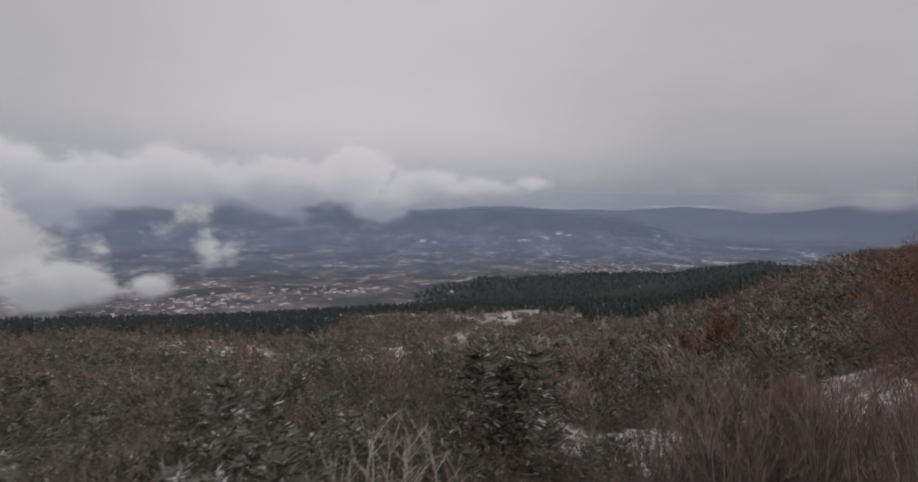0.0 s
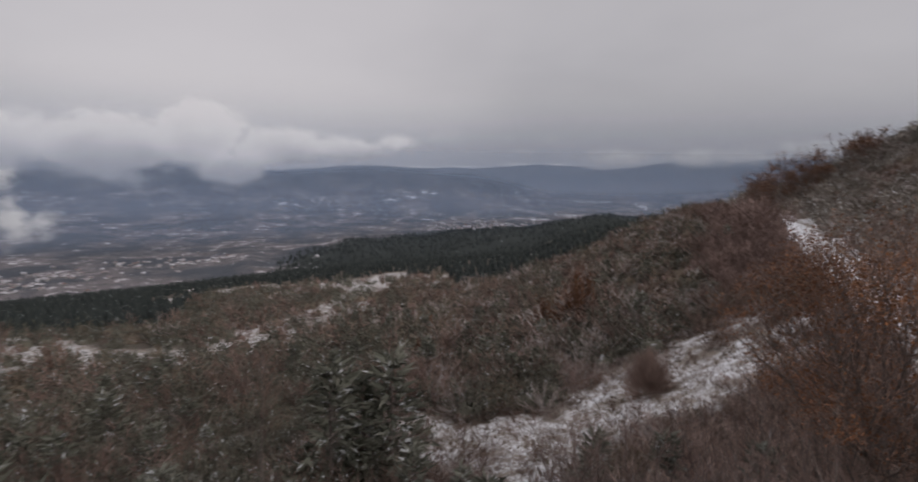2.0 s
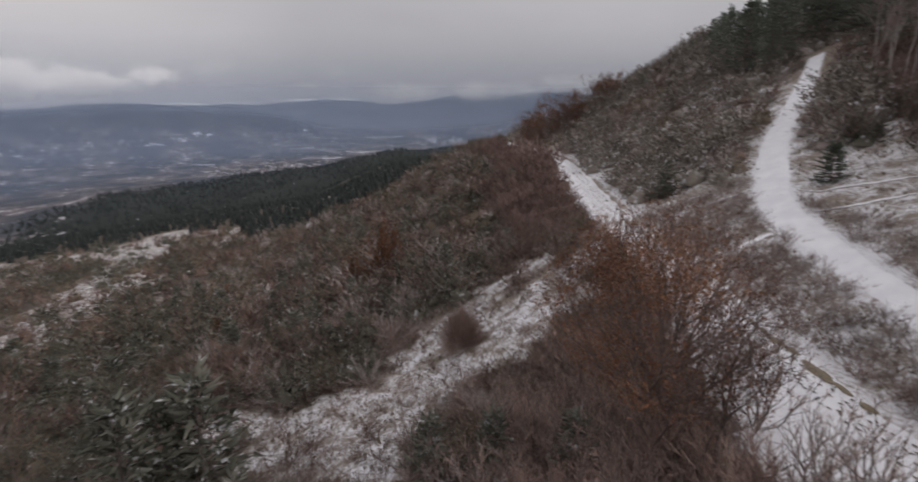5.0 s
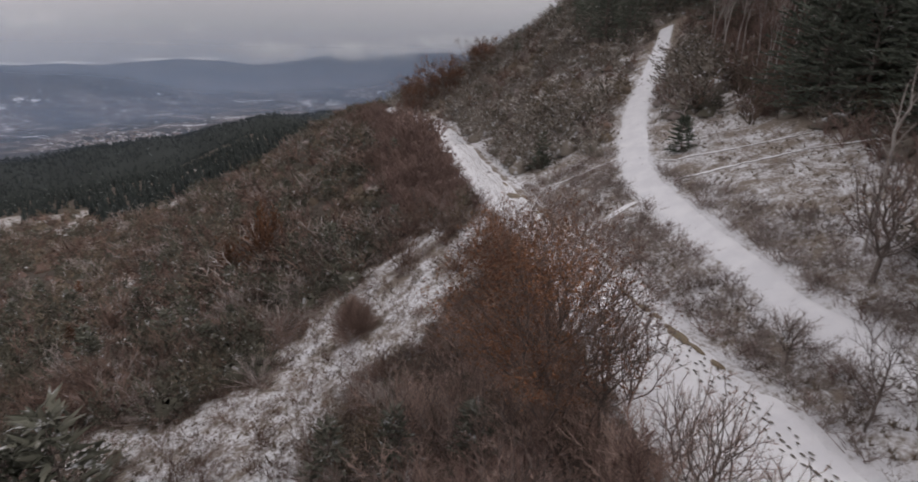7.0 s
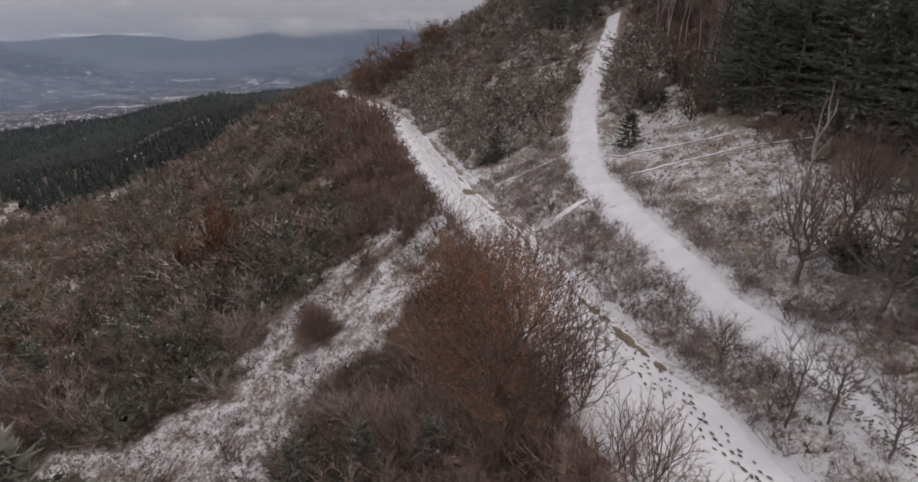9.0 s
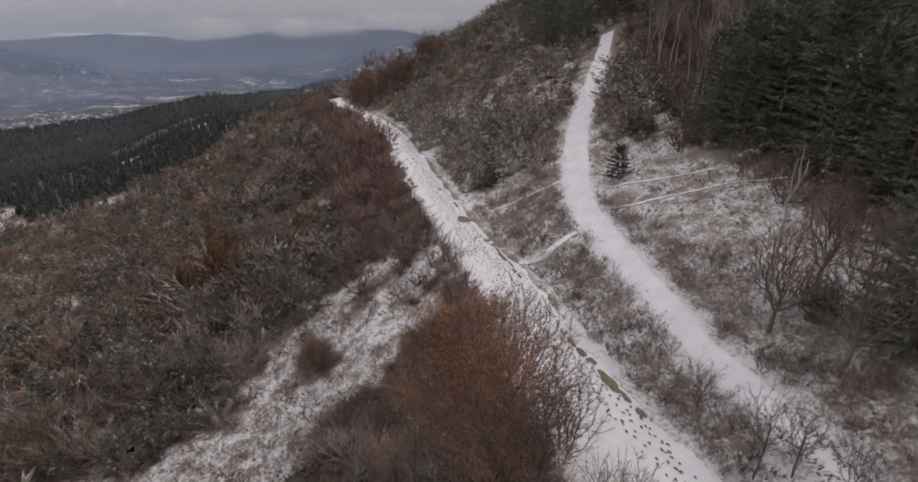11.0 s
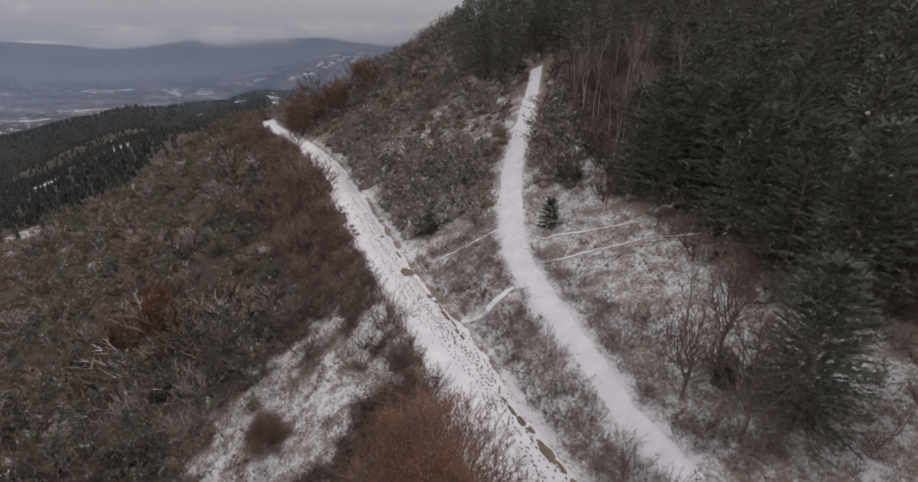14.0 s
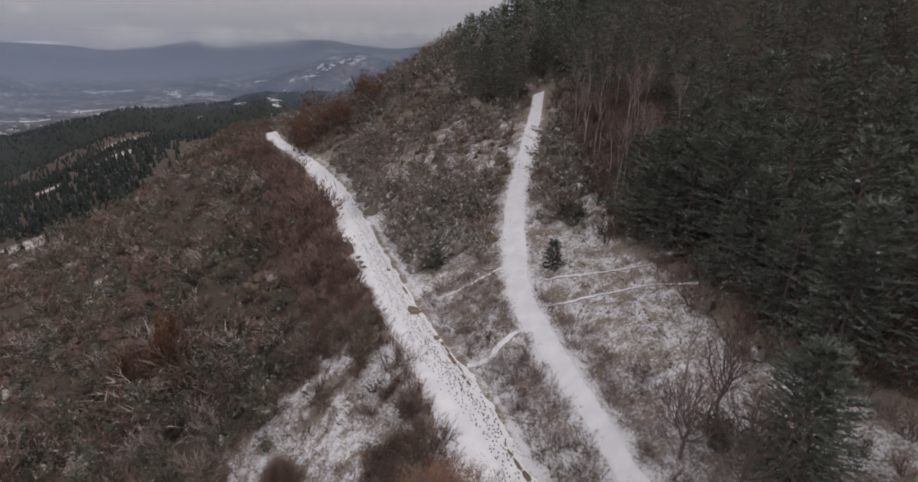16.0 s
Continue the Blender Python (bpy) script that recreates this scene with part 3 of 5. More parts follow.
def spikes(base, tip, radius, folded=True):
    """Thin twigs closing to a point: two narrow faces folded along a ridge, or one for what is far off."""
    base, tip = np.asarray(base, float), np.asarray(tip, float)
    n = len(base)
    d = tip - base
    d /= np.maximum(np.linalg.norm(d, axis=1), 1e-6)[:, None]
    helper = np.where(np.abs(d[:, 2:3]) > 0.9, np.array([[1.0, 0, 0]]), np.array([[0, 0, 1.0]]))
    u = np.cross(d, helper)
    u /= np.linalg.norm(u, axis=1)[:, None]
    v = np.cross(d, u)
    r = np.broadcast_to(np.asarray(radius, float), (n,))[:, None] * 1.15
    turn = np.random.default_rng(n).uniform(0, 2 * np.pi, n)[:, None]
    a, b = u * np.cos(turn) + v * np.sin(turn), v * np.cos(turn) - u * np.sin(turn)
    if not folded:
        return np.stack([base - r * a, base + r * a, tip], 1).reshape(-1, 3), np.arange(3 * n).reshape(-1, 3)
    verts = np.stack([base - r * a, base + r * b * 0.8, base + r * a, tip], 1).reshape(-1, 3)
    k = np.arange(n)[:, None, None] * 4
    return verts, (k + np.array([[0, 1, 3], [1, 2, 3]])[None]).reshape(-1, 3)


def limbs(base, tip, r0, r1, sides=5):
    """Tapered limbs, open at the ends."""
    base, tip = np.asarray(base, float), np.asarray(tip, float)
    n = len(base)
    d = tip - base
    d /= np.maximum(np.linalg.norm(d, axis=1), 1e-6)[:, None]
    helper = np.where(np.abs(d[:, 2:3]) > 0.9, np.array([[1.0, 0, 0]]), np.array([[0, 0, 1.0]]))
    u = np.cross(d, helper)
    u /= np.linalg.norm(u, axis=1)[:, None]
    v = np.cross(d, u)
    a = np.arange(sides) * 2 * np.pi / sides
    ring = np.cos(a)[None, :, None] * u[:, None] + np.sin(a)[None, :, None] * v[:, None]
    low = base[:, None] + np.asarray(r0, float).reshape(-1, 1, 1) * ring
    high = tip[:, None] + np.asarray(r1, float).reshape(-1, 1, 1) * ring
    verts = np.concatenate([low, high], 1).reshape(-1, 3)
    k = np.arange(n)[:, None, None] * 2 * sides
    i = np.arange(sides)
    j = (i + 1) % sides
    tris = np.concatenate([np.stack([i, j, j + sides], -1), np.stack([i, j + sides, i + sides], -1)])
    return verts, (k + tris[None]).reshape(-1, 3)


def join(*meshes):
    verts, faces, start = [], [], 0
    for v, f in meshes:
        verts.append(v)
        faces.append(f + start)
        start += len(v)
    return np.concatenate(verts), np.concatenate(faces)


def scatter(templates, x, y, wide, tall, rng, sink=0.08, lean=0.12):
    """Many copies of some shapes, set on the ground, as one mesh."""
    z = terrain(x, y) - sink
    pick = rng.integers(0, len(templates), len(x))
    out = []
    for k, (v, f) in enumerate(templates):
        m = np.flatnonzero(pick == k)
        if not len(m):
            continue
        a = rng.uniform(0, 2 * np.pi, len(m))
        c, s = np.cos(a)[:, None], np.sin(a)[:, None]
        px = (v[None, :, 0] * c - v[None, :, 1] * s) * wide[m, None]
        py = (v[None, :, 0] * s + v[None, :, 1] * c) * wide[m, None]
        pz = v[None, :, 2] * tall[m, None]
        lx, ly = rng.normal(0, lean, (2, len(m), 1))
        p = np.stack([px + pz * lx + x[m, None], py + pz * ly + y[m, None], pz + z[m, None]], -1).reshape(-1, 3)
        out.append((p, (np.arange(len(m))[:, None, None] * len(v) + f[None]).reshape(-1, 3)))
    return join(*out)


def toward(rng, n, low, high):
    """Directions with a slope from the upright between low and high degrees."""
    a, b = rng.uniform(0, 2 * np.pi, n), np.radians(rng.uniform(low, high, n))
    return np.stack([np.sin(b) * np.cos(a), np.sin(b) * np.sin(a), np.cos(b)], -1)


def shrub_shape(seed, stems, side, thick):
    """A bare shrub one metre high: stems fanning from the root, each with twigs."""
    rng = np.random.default_rng(seed)
    d = toward(rng, stems, 4, 58)
    base = rng.normal(0, 0.06, (stems, 3)) * (1, 1, 0)
    reach = rng.uniform(0.65, 1.05, stems)[:, None]
    tip = base + d * reach
    k = np.repeat(np.arange(stems), side)
    at = rng.uniform(0.25, 0.98, len(k))[:, None]
    b2 = base[k] + (tip - base)[k] * at
    d2 = d[k] + toward(rng, len(k), 20, 100) * 0.9
    d2 /= np.linalg.norm(d2, axis=1)[:, None]
    t2 = b2 + d2 * rng.uniform(0.14, 0.36, len(k))[:, None]
    return join(spikes(base, tip, thick * 1.25, False), spikes(b2, t2, thick, False))


def needle_shape(seed, tufts, thick, peak=0.75):
    """A low evergreen one metre high: needle clumps over an uneven dome, pointing out and up."""
    rng = np.random.default_rng(seed)
    d = toward(rng, tufts, 0, 95)
    lump = 0.72 + 0.28 * np.sin(d[:, 0] * 5 + seed) * np.sin(d[:, 1] * 5 + 2 * seed) + rng.normal(0, 0.08, tufts)
    root = d * (0.5, 0.5, peak) * lump[:, None] * rng.uniform(0.45, 0.95, tufts)[:, None]
    root[:, 2] = np.abs(root[:, 2]) + 0.06
    way = d + (0, 0, 0.35) + rng.normal(0, 0.35, (tufts, 3))
    way /= np.linalg.norm(way, axis=1)[:, None]
    return spikes(root, root + way * rng.uniform(0.04, 0.10, tufts)[:, None], thick, False)


def blocker_dome(seed, wide, tall):
    """A lumpy closed dome hidden inside a bush, added to block light."""
    rng = np.random.default_rng(seed)
    rows, cols = 5, 9
    up, turn = np.meshgrid(np.linspace(0.0, 1.35, rows), np.arange(cols) * 2 * np.pi / cols, indexing="ij")
    r = rng.uniform(0.68, 1.05, up.shape)
    v = np.stack([wide * r * np.cos(up) * np.cos(turn), wide * r * np.cos(up) * np.sin(turn), tall * r * np.sin(up)], -1).reshape(-1, 3)
    q = grid_faces(rows, cols, True)
    return v, np.concatenate([q[:, [0, 1, 2]], q[:, [0, 2, 3]]])


def juniper_shape(seed, sprays, tufts, thick, peak=0.8):
    """A juniper one metre high: stiff sprays of needle clumps over a light-blocking dome."""
    rng = np.random.default_rng(seed)
    d = toward(rng, sprays, 5, 88)
    tip = d * (0.54, 0.54, peak) * rng.uniform(0.62, 1.08, sprays)[:, None] + (0, 0, 0.08)
    k = np.repeat(np.arange(sprays), tufts)
    root = tip[k] * rng.uniform(0.45, 1.0, len(k))[:, None] + rng.normal(0, 0.03, (len(k), 3))
    way = d[k] * 0.8 + (0, 0, 0.25) + rng.normal(0, 0.42, (len(k), 3))
    way /= np.linalg.norm(way, axis=1)[:, None]
    return join(blocker_dome(seed, 0.22, peak * 0.45), spikes(root, root + way * rng.uniform(0.05, 0.12, len(k))[:, None], thick, False))


def pine_shape(seed, height, radius, levels, boughs, tufts, start=0.12, thick=0.10):
    """Trunk and crown of a pine: whorls of boughs set with needle clumps, ragged at the rim."""
    rng = np.random.default_rng(seed)
    roots, tips, wood = [], [], []
    clump = 0.5 + 0.05 * height if height > 2 else 0.14
    for i in range(levels):
        t = start + (1 - start) * (i + rng.uniform(-0.3, 0.3)) / levels
        t = min(max(t, start), 0.985)
        wide = radius * (1 - t) ** 0.62 * (0.55 + 0.45 * min(1, (t - start + 0.10) / 0.18))
        for j in range(boughs):
            a = 2 * np.pi * (j + rng.uniform(-0.35, 0.35)) / boughs + i * 1.3
            reach = wide * rng.uniform(0.6, 1.15) + 0.013 * height
            rise = rng.uniform(-0.22, 0.12) + 0.55 * t
            out = np.array([np.cos(a), np.sin(a), rise])
            foot = np.array([0, 0, t * height])
            wood.append((foot, foot + out * reach * 0.85))
            for u in rng.uniform(0.25, 1.0, tufts):
                p = foot + out * reach * u + (0, 0, 0.25 * u * u * rise)
                w = out + rng.normal(0, 0.5, 3) * (1, 1, 0.6) + (0, 0, 0.12)
                w /= np.linalg.norm(w)
                roots.append(p)
                tips.append(p + w * rng.uniform(0.35, 0.75) * clump * (0.7 if tufts > 7 else 1.0))
    roots.append(np.array([0, 0, height * 0.95]))
    tips.append(np.array([0, 0, height * 1.03]))
    crown = spikes(roots, tips, thick * (clump if height > 2 else 1) * (0.88 if tufts > 7 else 1.0))
    steps = np.linspace(0, 0.96, 7)
    sway = np.cumsum(rng.normal(0, 0.012 * height / 6, (7, 2)), 0)
    spine = np.column_stack([sway - sway[0], steps * height])
    girth = 0.016 * height * (1.08 - steps)
    trunk = limbs(spine[:-1], spine[1:], girth[:-1], girth[1:], 6)
    if wood:
        b, e = np.array(wood).transpose(1, 0, 2)
        trunk = join(trunk, spikes(b, e, 0.018 + 0.002 * height))
    return trunk, crown


def tree_shape(seed, height, spread=38, levels=4, girth=0.14, split=4, clear=0.22, stems=1, twig=0.012):
    """A bare broadleaf tree: trunk and limbs, fine twigs, and the twigs' ends where leaves can hang."""
    rng = np.random.default_rng(seed)
    b, e, r0, r1, ends, tb, te = [], [], [], [], [], [], []

    def grow(p, d, length, r, level):
        pieces = 3 if level < 2 else 2
        for _ in range(pieces):
            d = d + rng.normal(0, 0.10, 3) + (0, 0, 0.05)
            d = d / np.linalg.norm(d)
            q = p + d * length / pieces
            s = r * 0.84
            b.append(p), e.append(q), r0.append(r), r1.append(s)
            if level >= levels - 2:
                for _ in range(4 if level >= levels - 1 else 2):
                    w = d + rng.normal(0, 0.55, 3) + (0, 0, 0.2)
                    w = w / np.linalg.norm(w)
                    o = p + (q - p) * rng.uniform(0, 1)
                    end = o + w * rng.uniform(0.25, 0.7) * height * 0.07
                    tb.append(o), te.append(end), ends.append(end)
            p, r = q, s
        if level < levels:
            for j in range(split + (1 if rng.random() < 0.4 else 0)):
                lean = radians(rng.uniform(0.35, 1.0) * spread)
                a = 2 * math.pi * (j + rng.uniform(-0.3, 0.3)) / split
                helper = np.array([1.0, 0, 0]) if abs(d[2]) > 0.9 else np.array([0, 0, 1.0])
                u = np.cross(d, helper)
                u /= np.linalg.norm(u)
                v = np.cross(d, u)
                w = d * math.cos(lean) + (u * math.cos(a) + v * math.sin(a)) * math.sin(lean)
                grow(p - d * length * rng.uniform(0, 0.45) * (level > 0), w, length * rng.uniform(0.62, 0.86), r * rng.uniform(0.5, 0.72), level + 1)

    total = sum(0.74 ** k for k in range(1, levels + 1))
    for k in range(stems):
        d = np.array([0.0, 0, 1]) if stems == 1 else toward(rng, 1, 6, 20)[0]
        first = height * clear
        grow(np.array([0.0, 0, 0]) + rng.normal(0, 0.12, 3) * (stems > 1) * (1, 1, 0), d, first, girth, 0) if clear > total else None
        if clear <= total:
            p0 = np.array([0.0, 0, 0]) + rng.normal(0, 0.15, 3) * (stems > 1) * (1, 1, 0)
            scale = height * (1 - clear) / total * 0.74
            q0 = p0 + d * height * clear
            b.append(p0), e.append(q0), r0.append(girth * 1.15), r1.append(girth)
            grow(q0, d, scale, girth, 1)
    trunk = limbs(b, e, r0, r1, 5)
    return trunk, spikes(tb, te, twig), np.array(ends)


def brush_shape(seed, height, fan, stems, boughs, twigs, girth, low=0.1, twig=0.011):
    """A many-stemmed tree: stems rising in a fan from the root, boughs off the stems, fine twigs off the boughs."""
    rng = np.random.default_rng(seed)
    d = toward(rng, stems, 2, fan)
    foot = rng.normal(0, 0.025 * height, (stems, 3)) * (1, 1, 0)
    reach = height * rng.uniform(0.72, 1.06, stems) / np.maximum(d[:, 2], 0.5)
    bend = d * (1, 1, 0) * -0.10
    steps = np.linspace(0, 1, 6)
    spine = foot[:, None] + (d[:, None] * steps[None, :, None] + bend[:, None] * (steps ** 2)[None, :, None]) * reach[:, None, None]
    spine[:, 1:-1] += rng.normal(0, 0.012 * height, (stems, 4, 3))
    r = girth * rng.uniform(0.55, 1.1, stems)[:, None] * (1.05 - steps * 0.92)[None]
    wood = limbs(spine[:, :-1].reshape(-1, 3), spine[:, 1:].reshape(-1, 3), r[:, :-1].ravel(), r[:, 1:].ravel(), 5)
    k = np.repeat(np.arange(stems), boughs)
    u = low + (1 - low) * rng.random(len(k)) ** 0.8
    i = np.minimum((u * 5).astype(int), 4)
    f = (u * 5 - i)[:, None]
    start = spine[k, i] * (1 - f) + spine[k, i + 1] * f
    w = d[k] * 0.9 + toward(rng, len(k), 25, 85) * 0.95
    w /= np.linalg.norm(w, axis=1)[:, None]
    span = height * rng.uniform(0.10, 0.26, len(k))[:, None] * (1.15 - 0.6 * u)[:, None]
    wood = join(wood, spikes(start, start + w * span, girth * 0.22))
    m = np.repeat(np.arange(len(k)), twigs)
    v = rng.uniform(0.15, 1.0, len(m))[:, None]
    root = start[m] + w[m] * span[m] * v
    t = w[m] * 0.9 + toward(rng, len(m), 10, 110) * 0.9
    t /= np.linalg.norm(t, axis=1)[:, None]
    ends = root + t * height * rng.uniform(0.02, 0.075, len(m))[:, None]
    return wood, spikes(root, ends, twig), ends


def crown_shape(seed, height, radius, nodes, twigs, clear=0.25, tip=0.008, twig=0.005, stems=1, lean=(0.0, 0.0)):
    """A broadleaf tree grown node by node: each new shoot joins the wood that is nearest by way of the root, and wood thickens with what it bears."""
    rng = np.random.default_rng(seed)
    low, half = clear * height, (1 - clear) * height / 2
    q = rng.normal(0, 1, (nodes, 3))
    q *= (rng.random(nodes) ** 0.42 / np.linalg.norm(q, axis=1))[:, None]
    a = np.arctan2(q[:, 1], q[:, 0])
    lump = 0.84 + 0.16 * np.sin(3 * a + seed) * np.cos(4 * q[:, 2] + seed) + rng.normal(0, 0.05, nodes)
    taper = np.where(q[:, 2] < 0, 1.0, 0.94)
    crown = np.stack([q[:, 0] * radius * lump * taper, q[:, 1] * radius * lump * taper, low + half + q[:, 2] * half], -1)
    crown[:, :2] += np.array(lean) * (crown[:, 2:] / height)
    points, up, path = [], [], []
    for k in range(stems):
        foot = np.zeros(3) if stems == 1 else np.append(rng.normal(0, 0.035 * height, 2), 0.0)
        aim = np.append(np.array(lean) * clear * 0.5 + rng.normal(0, (0.05 if stems == 1 else 0.5) * radius, 2), low + 0.25 * half)
        for i, u in enumerate(np.linspace(0, 1, 6)):
            points.append(foot + (aim - foot) * u + rng.normal(0, 0.008 * height, 3) * (0 < i < 5))
            up.append(-1 if i == 0 else len(points) - 2)
            path.append(0.0 if i == 0 else path[-1] + float(np.linalg.norm(points[-1] - points[-2])))
    first = len(points)
    total = first + nodes
    place_of, way, parent = np.zeros((total, 3)), np.zeros(total), np.full(total, -1)
    place_of[:first], way[:first], parent[:first] = points, path, up
    order = np.argsort(np.linalg.norm(crown - (lean[0] * clear, lean[1] * clear, low), axis=1))
    for n, i in enumerate(order):
        have = first + n
        gap = np.linalg.norm(place_of[:have] - crown[i], axis=1)
        rise = crown[i, 2] - place_of[:have, 2]
        j = int(np.argmin(gap * 1.0 + 1.2 * (way[:have] + gap) + 0.5 * np.maximum(-rise, 0)))
        place_of[have], way[have], parent[have] = crown[i], way[j] + gap[j], j
    inner = np.arange(first, total)
    for _ in range(3):
        pull, count = np.zeros((total, 3)), np.zeros(total)
        np.add.at(pull, parent[inner], place_of[inner])
        np.add.at(count, parent[inner], 1)
        mid = inner[count[inner] > 0]
        place_of[mid] = 0.4 * place_of[mid] + 0.3 * place_of[parent[mid]] + 0.3 * pull[mid] / count[mid][:, None]
    load = np.zeros(total)
    load[first:] = 1.0
    for i in range(total - 1, 0, -1):
        if parent[i] >= 0:
            load[parent[i]] += load[i]
    thick = tip * np.maximum(load, 1) ** 0.4
    has = np.flatnonzero(parent >= 0)
    start = np.where(parent[has] < first, thick[has] * 1.15, np.minimum(thick[parent[has]], thick[has] * 1.35))
    wood = limbs(place_of[parent[has]], place_of[has], start, thick[has], 4)
    fine = np.repeat(np.flatnonzero((load < 7) & (np.arange(total) >= first)), twigs)
    back = parent[fine]
    u = rng.random(len(fine))[:, None]
    root = place_of[back] * (1 - u) + place_of[fine] * u
    d = place_of[fine] - place_of[back]
    d /= np.maximum(np.linalg.norm(d, axis=1), 1e-6)[:, None]
    d = d * 0.9 + rng.normal(0, 0.5, d.shape) + (0, 0, 0.3)
    d /= np.linalg.norm(d, axis=1)[:, None]
    ends = root + d * (0.10 + 0.035 * height) * rng.uniform(0.5, 1.5, len(fine))[:, None]
    return wood, spikes(root, ends, twig), ends


def leaf_shape(ends, seed, share, size, side=(0.0, 0.0)):
    """Small folded leaves hanging at twig ends, thicker on the sheltered side."""
    rng = np.random.default_rng(seed)
    spread = np.percentile(np.hypot(ends[:, 0], ends[:, 1]), 90)
    knot = 0.25 + 1.5 * (np.sin(1.9 * ends[:, 0] + seed) * np.sin(1.6 * ends[:, 1] + 1) + np.sin(1.7 * ends[:, 2] + 2) > 0.1)
    p = ends[rng.random(len(ends)) < share * knot * np.clip(1 + (ends[:, 0] * side[0] + ends[:, 1] * side[1]) / spread, 0.08, 3)]
    p = np.repeat(p, 2, 0) + rng.normal(0, size * 1.4, (2 * len(p), 3))
    d, n = toward(rng, len(p), 60, 170), toward(rng, len(p), 0, 180)
    s = np.cross(d, n)
    s /= np.maximum(np.linalg.norm(s, axis=1), 1e-3)[:, None]
    k = size * rng.uniform(0.6, 1.3, len(p))[:, None]
    fold = np.cross(s, d) * k * 0.25
    verts = np.stack([p, p + d * k * 0.9 + s * k * 0.55 + fold, p + d * k * 1.9, p + d * k * 0.9 - s * k * 0.55 + fold], 1).reshape(-1, 3)
    q = np.arange(len(p))[:, None, None] * 4
    return verts, (q + np.array([[0, 1, 2], [0, 2, 3]])[None]).reshape(-1, 3)


def thing(name, x, y, label, category, group="", sink=0.1):
    ob = new(name)
    ob.location = (x, y, float(terrain(x, y)) - sink)
    return tagged(ob, label, category, group)


def stuff(name, mesh, mat, label, category):
    return tagged(mesh_object(name, *mesh, mat), label, category, kind="stuff")


def sample(rng, n, low, high, turn=(-50, 112), power=0.75):
    """Random places round the lookout, thinning with distance."""
    r = (rng.random(n) * (high ** power - low ** power) + low ** power) ** (1 / power)
    a = np.radians(rng.uniform(*turn, n))
    return 1 + r * np.sin(a), 5 + r * np.cos(a), r


# ---- thickets on the slopes ----
RED_SPOT = [(34, 60, 6), (150, 150, 40), (60, 66, 12), (90, 92, 16)]


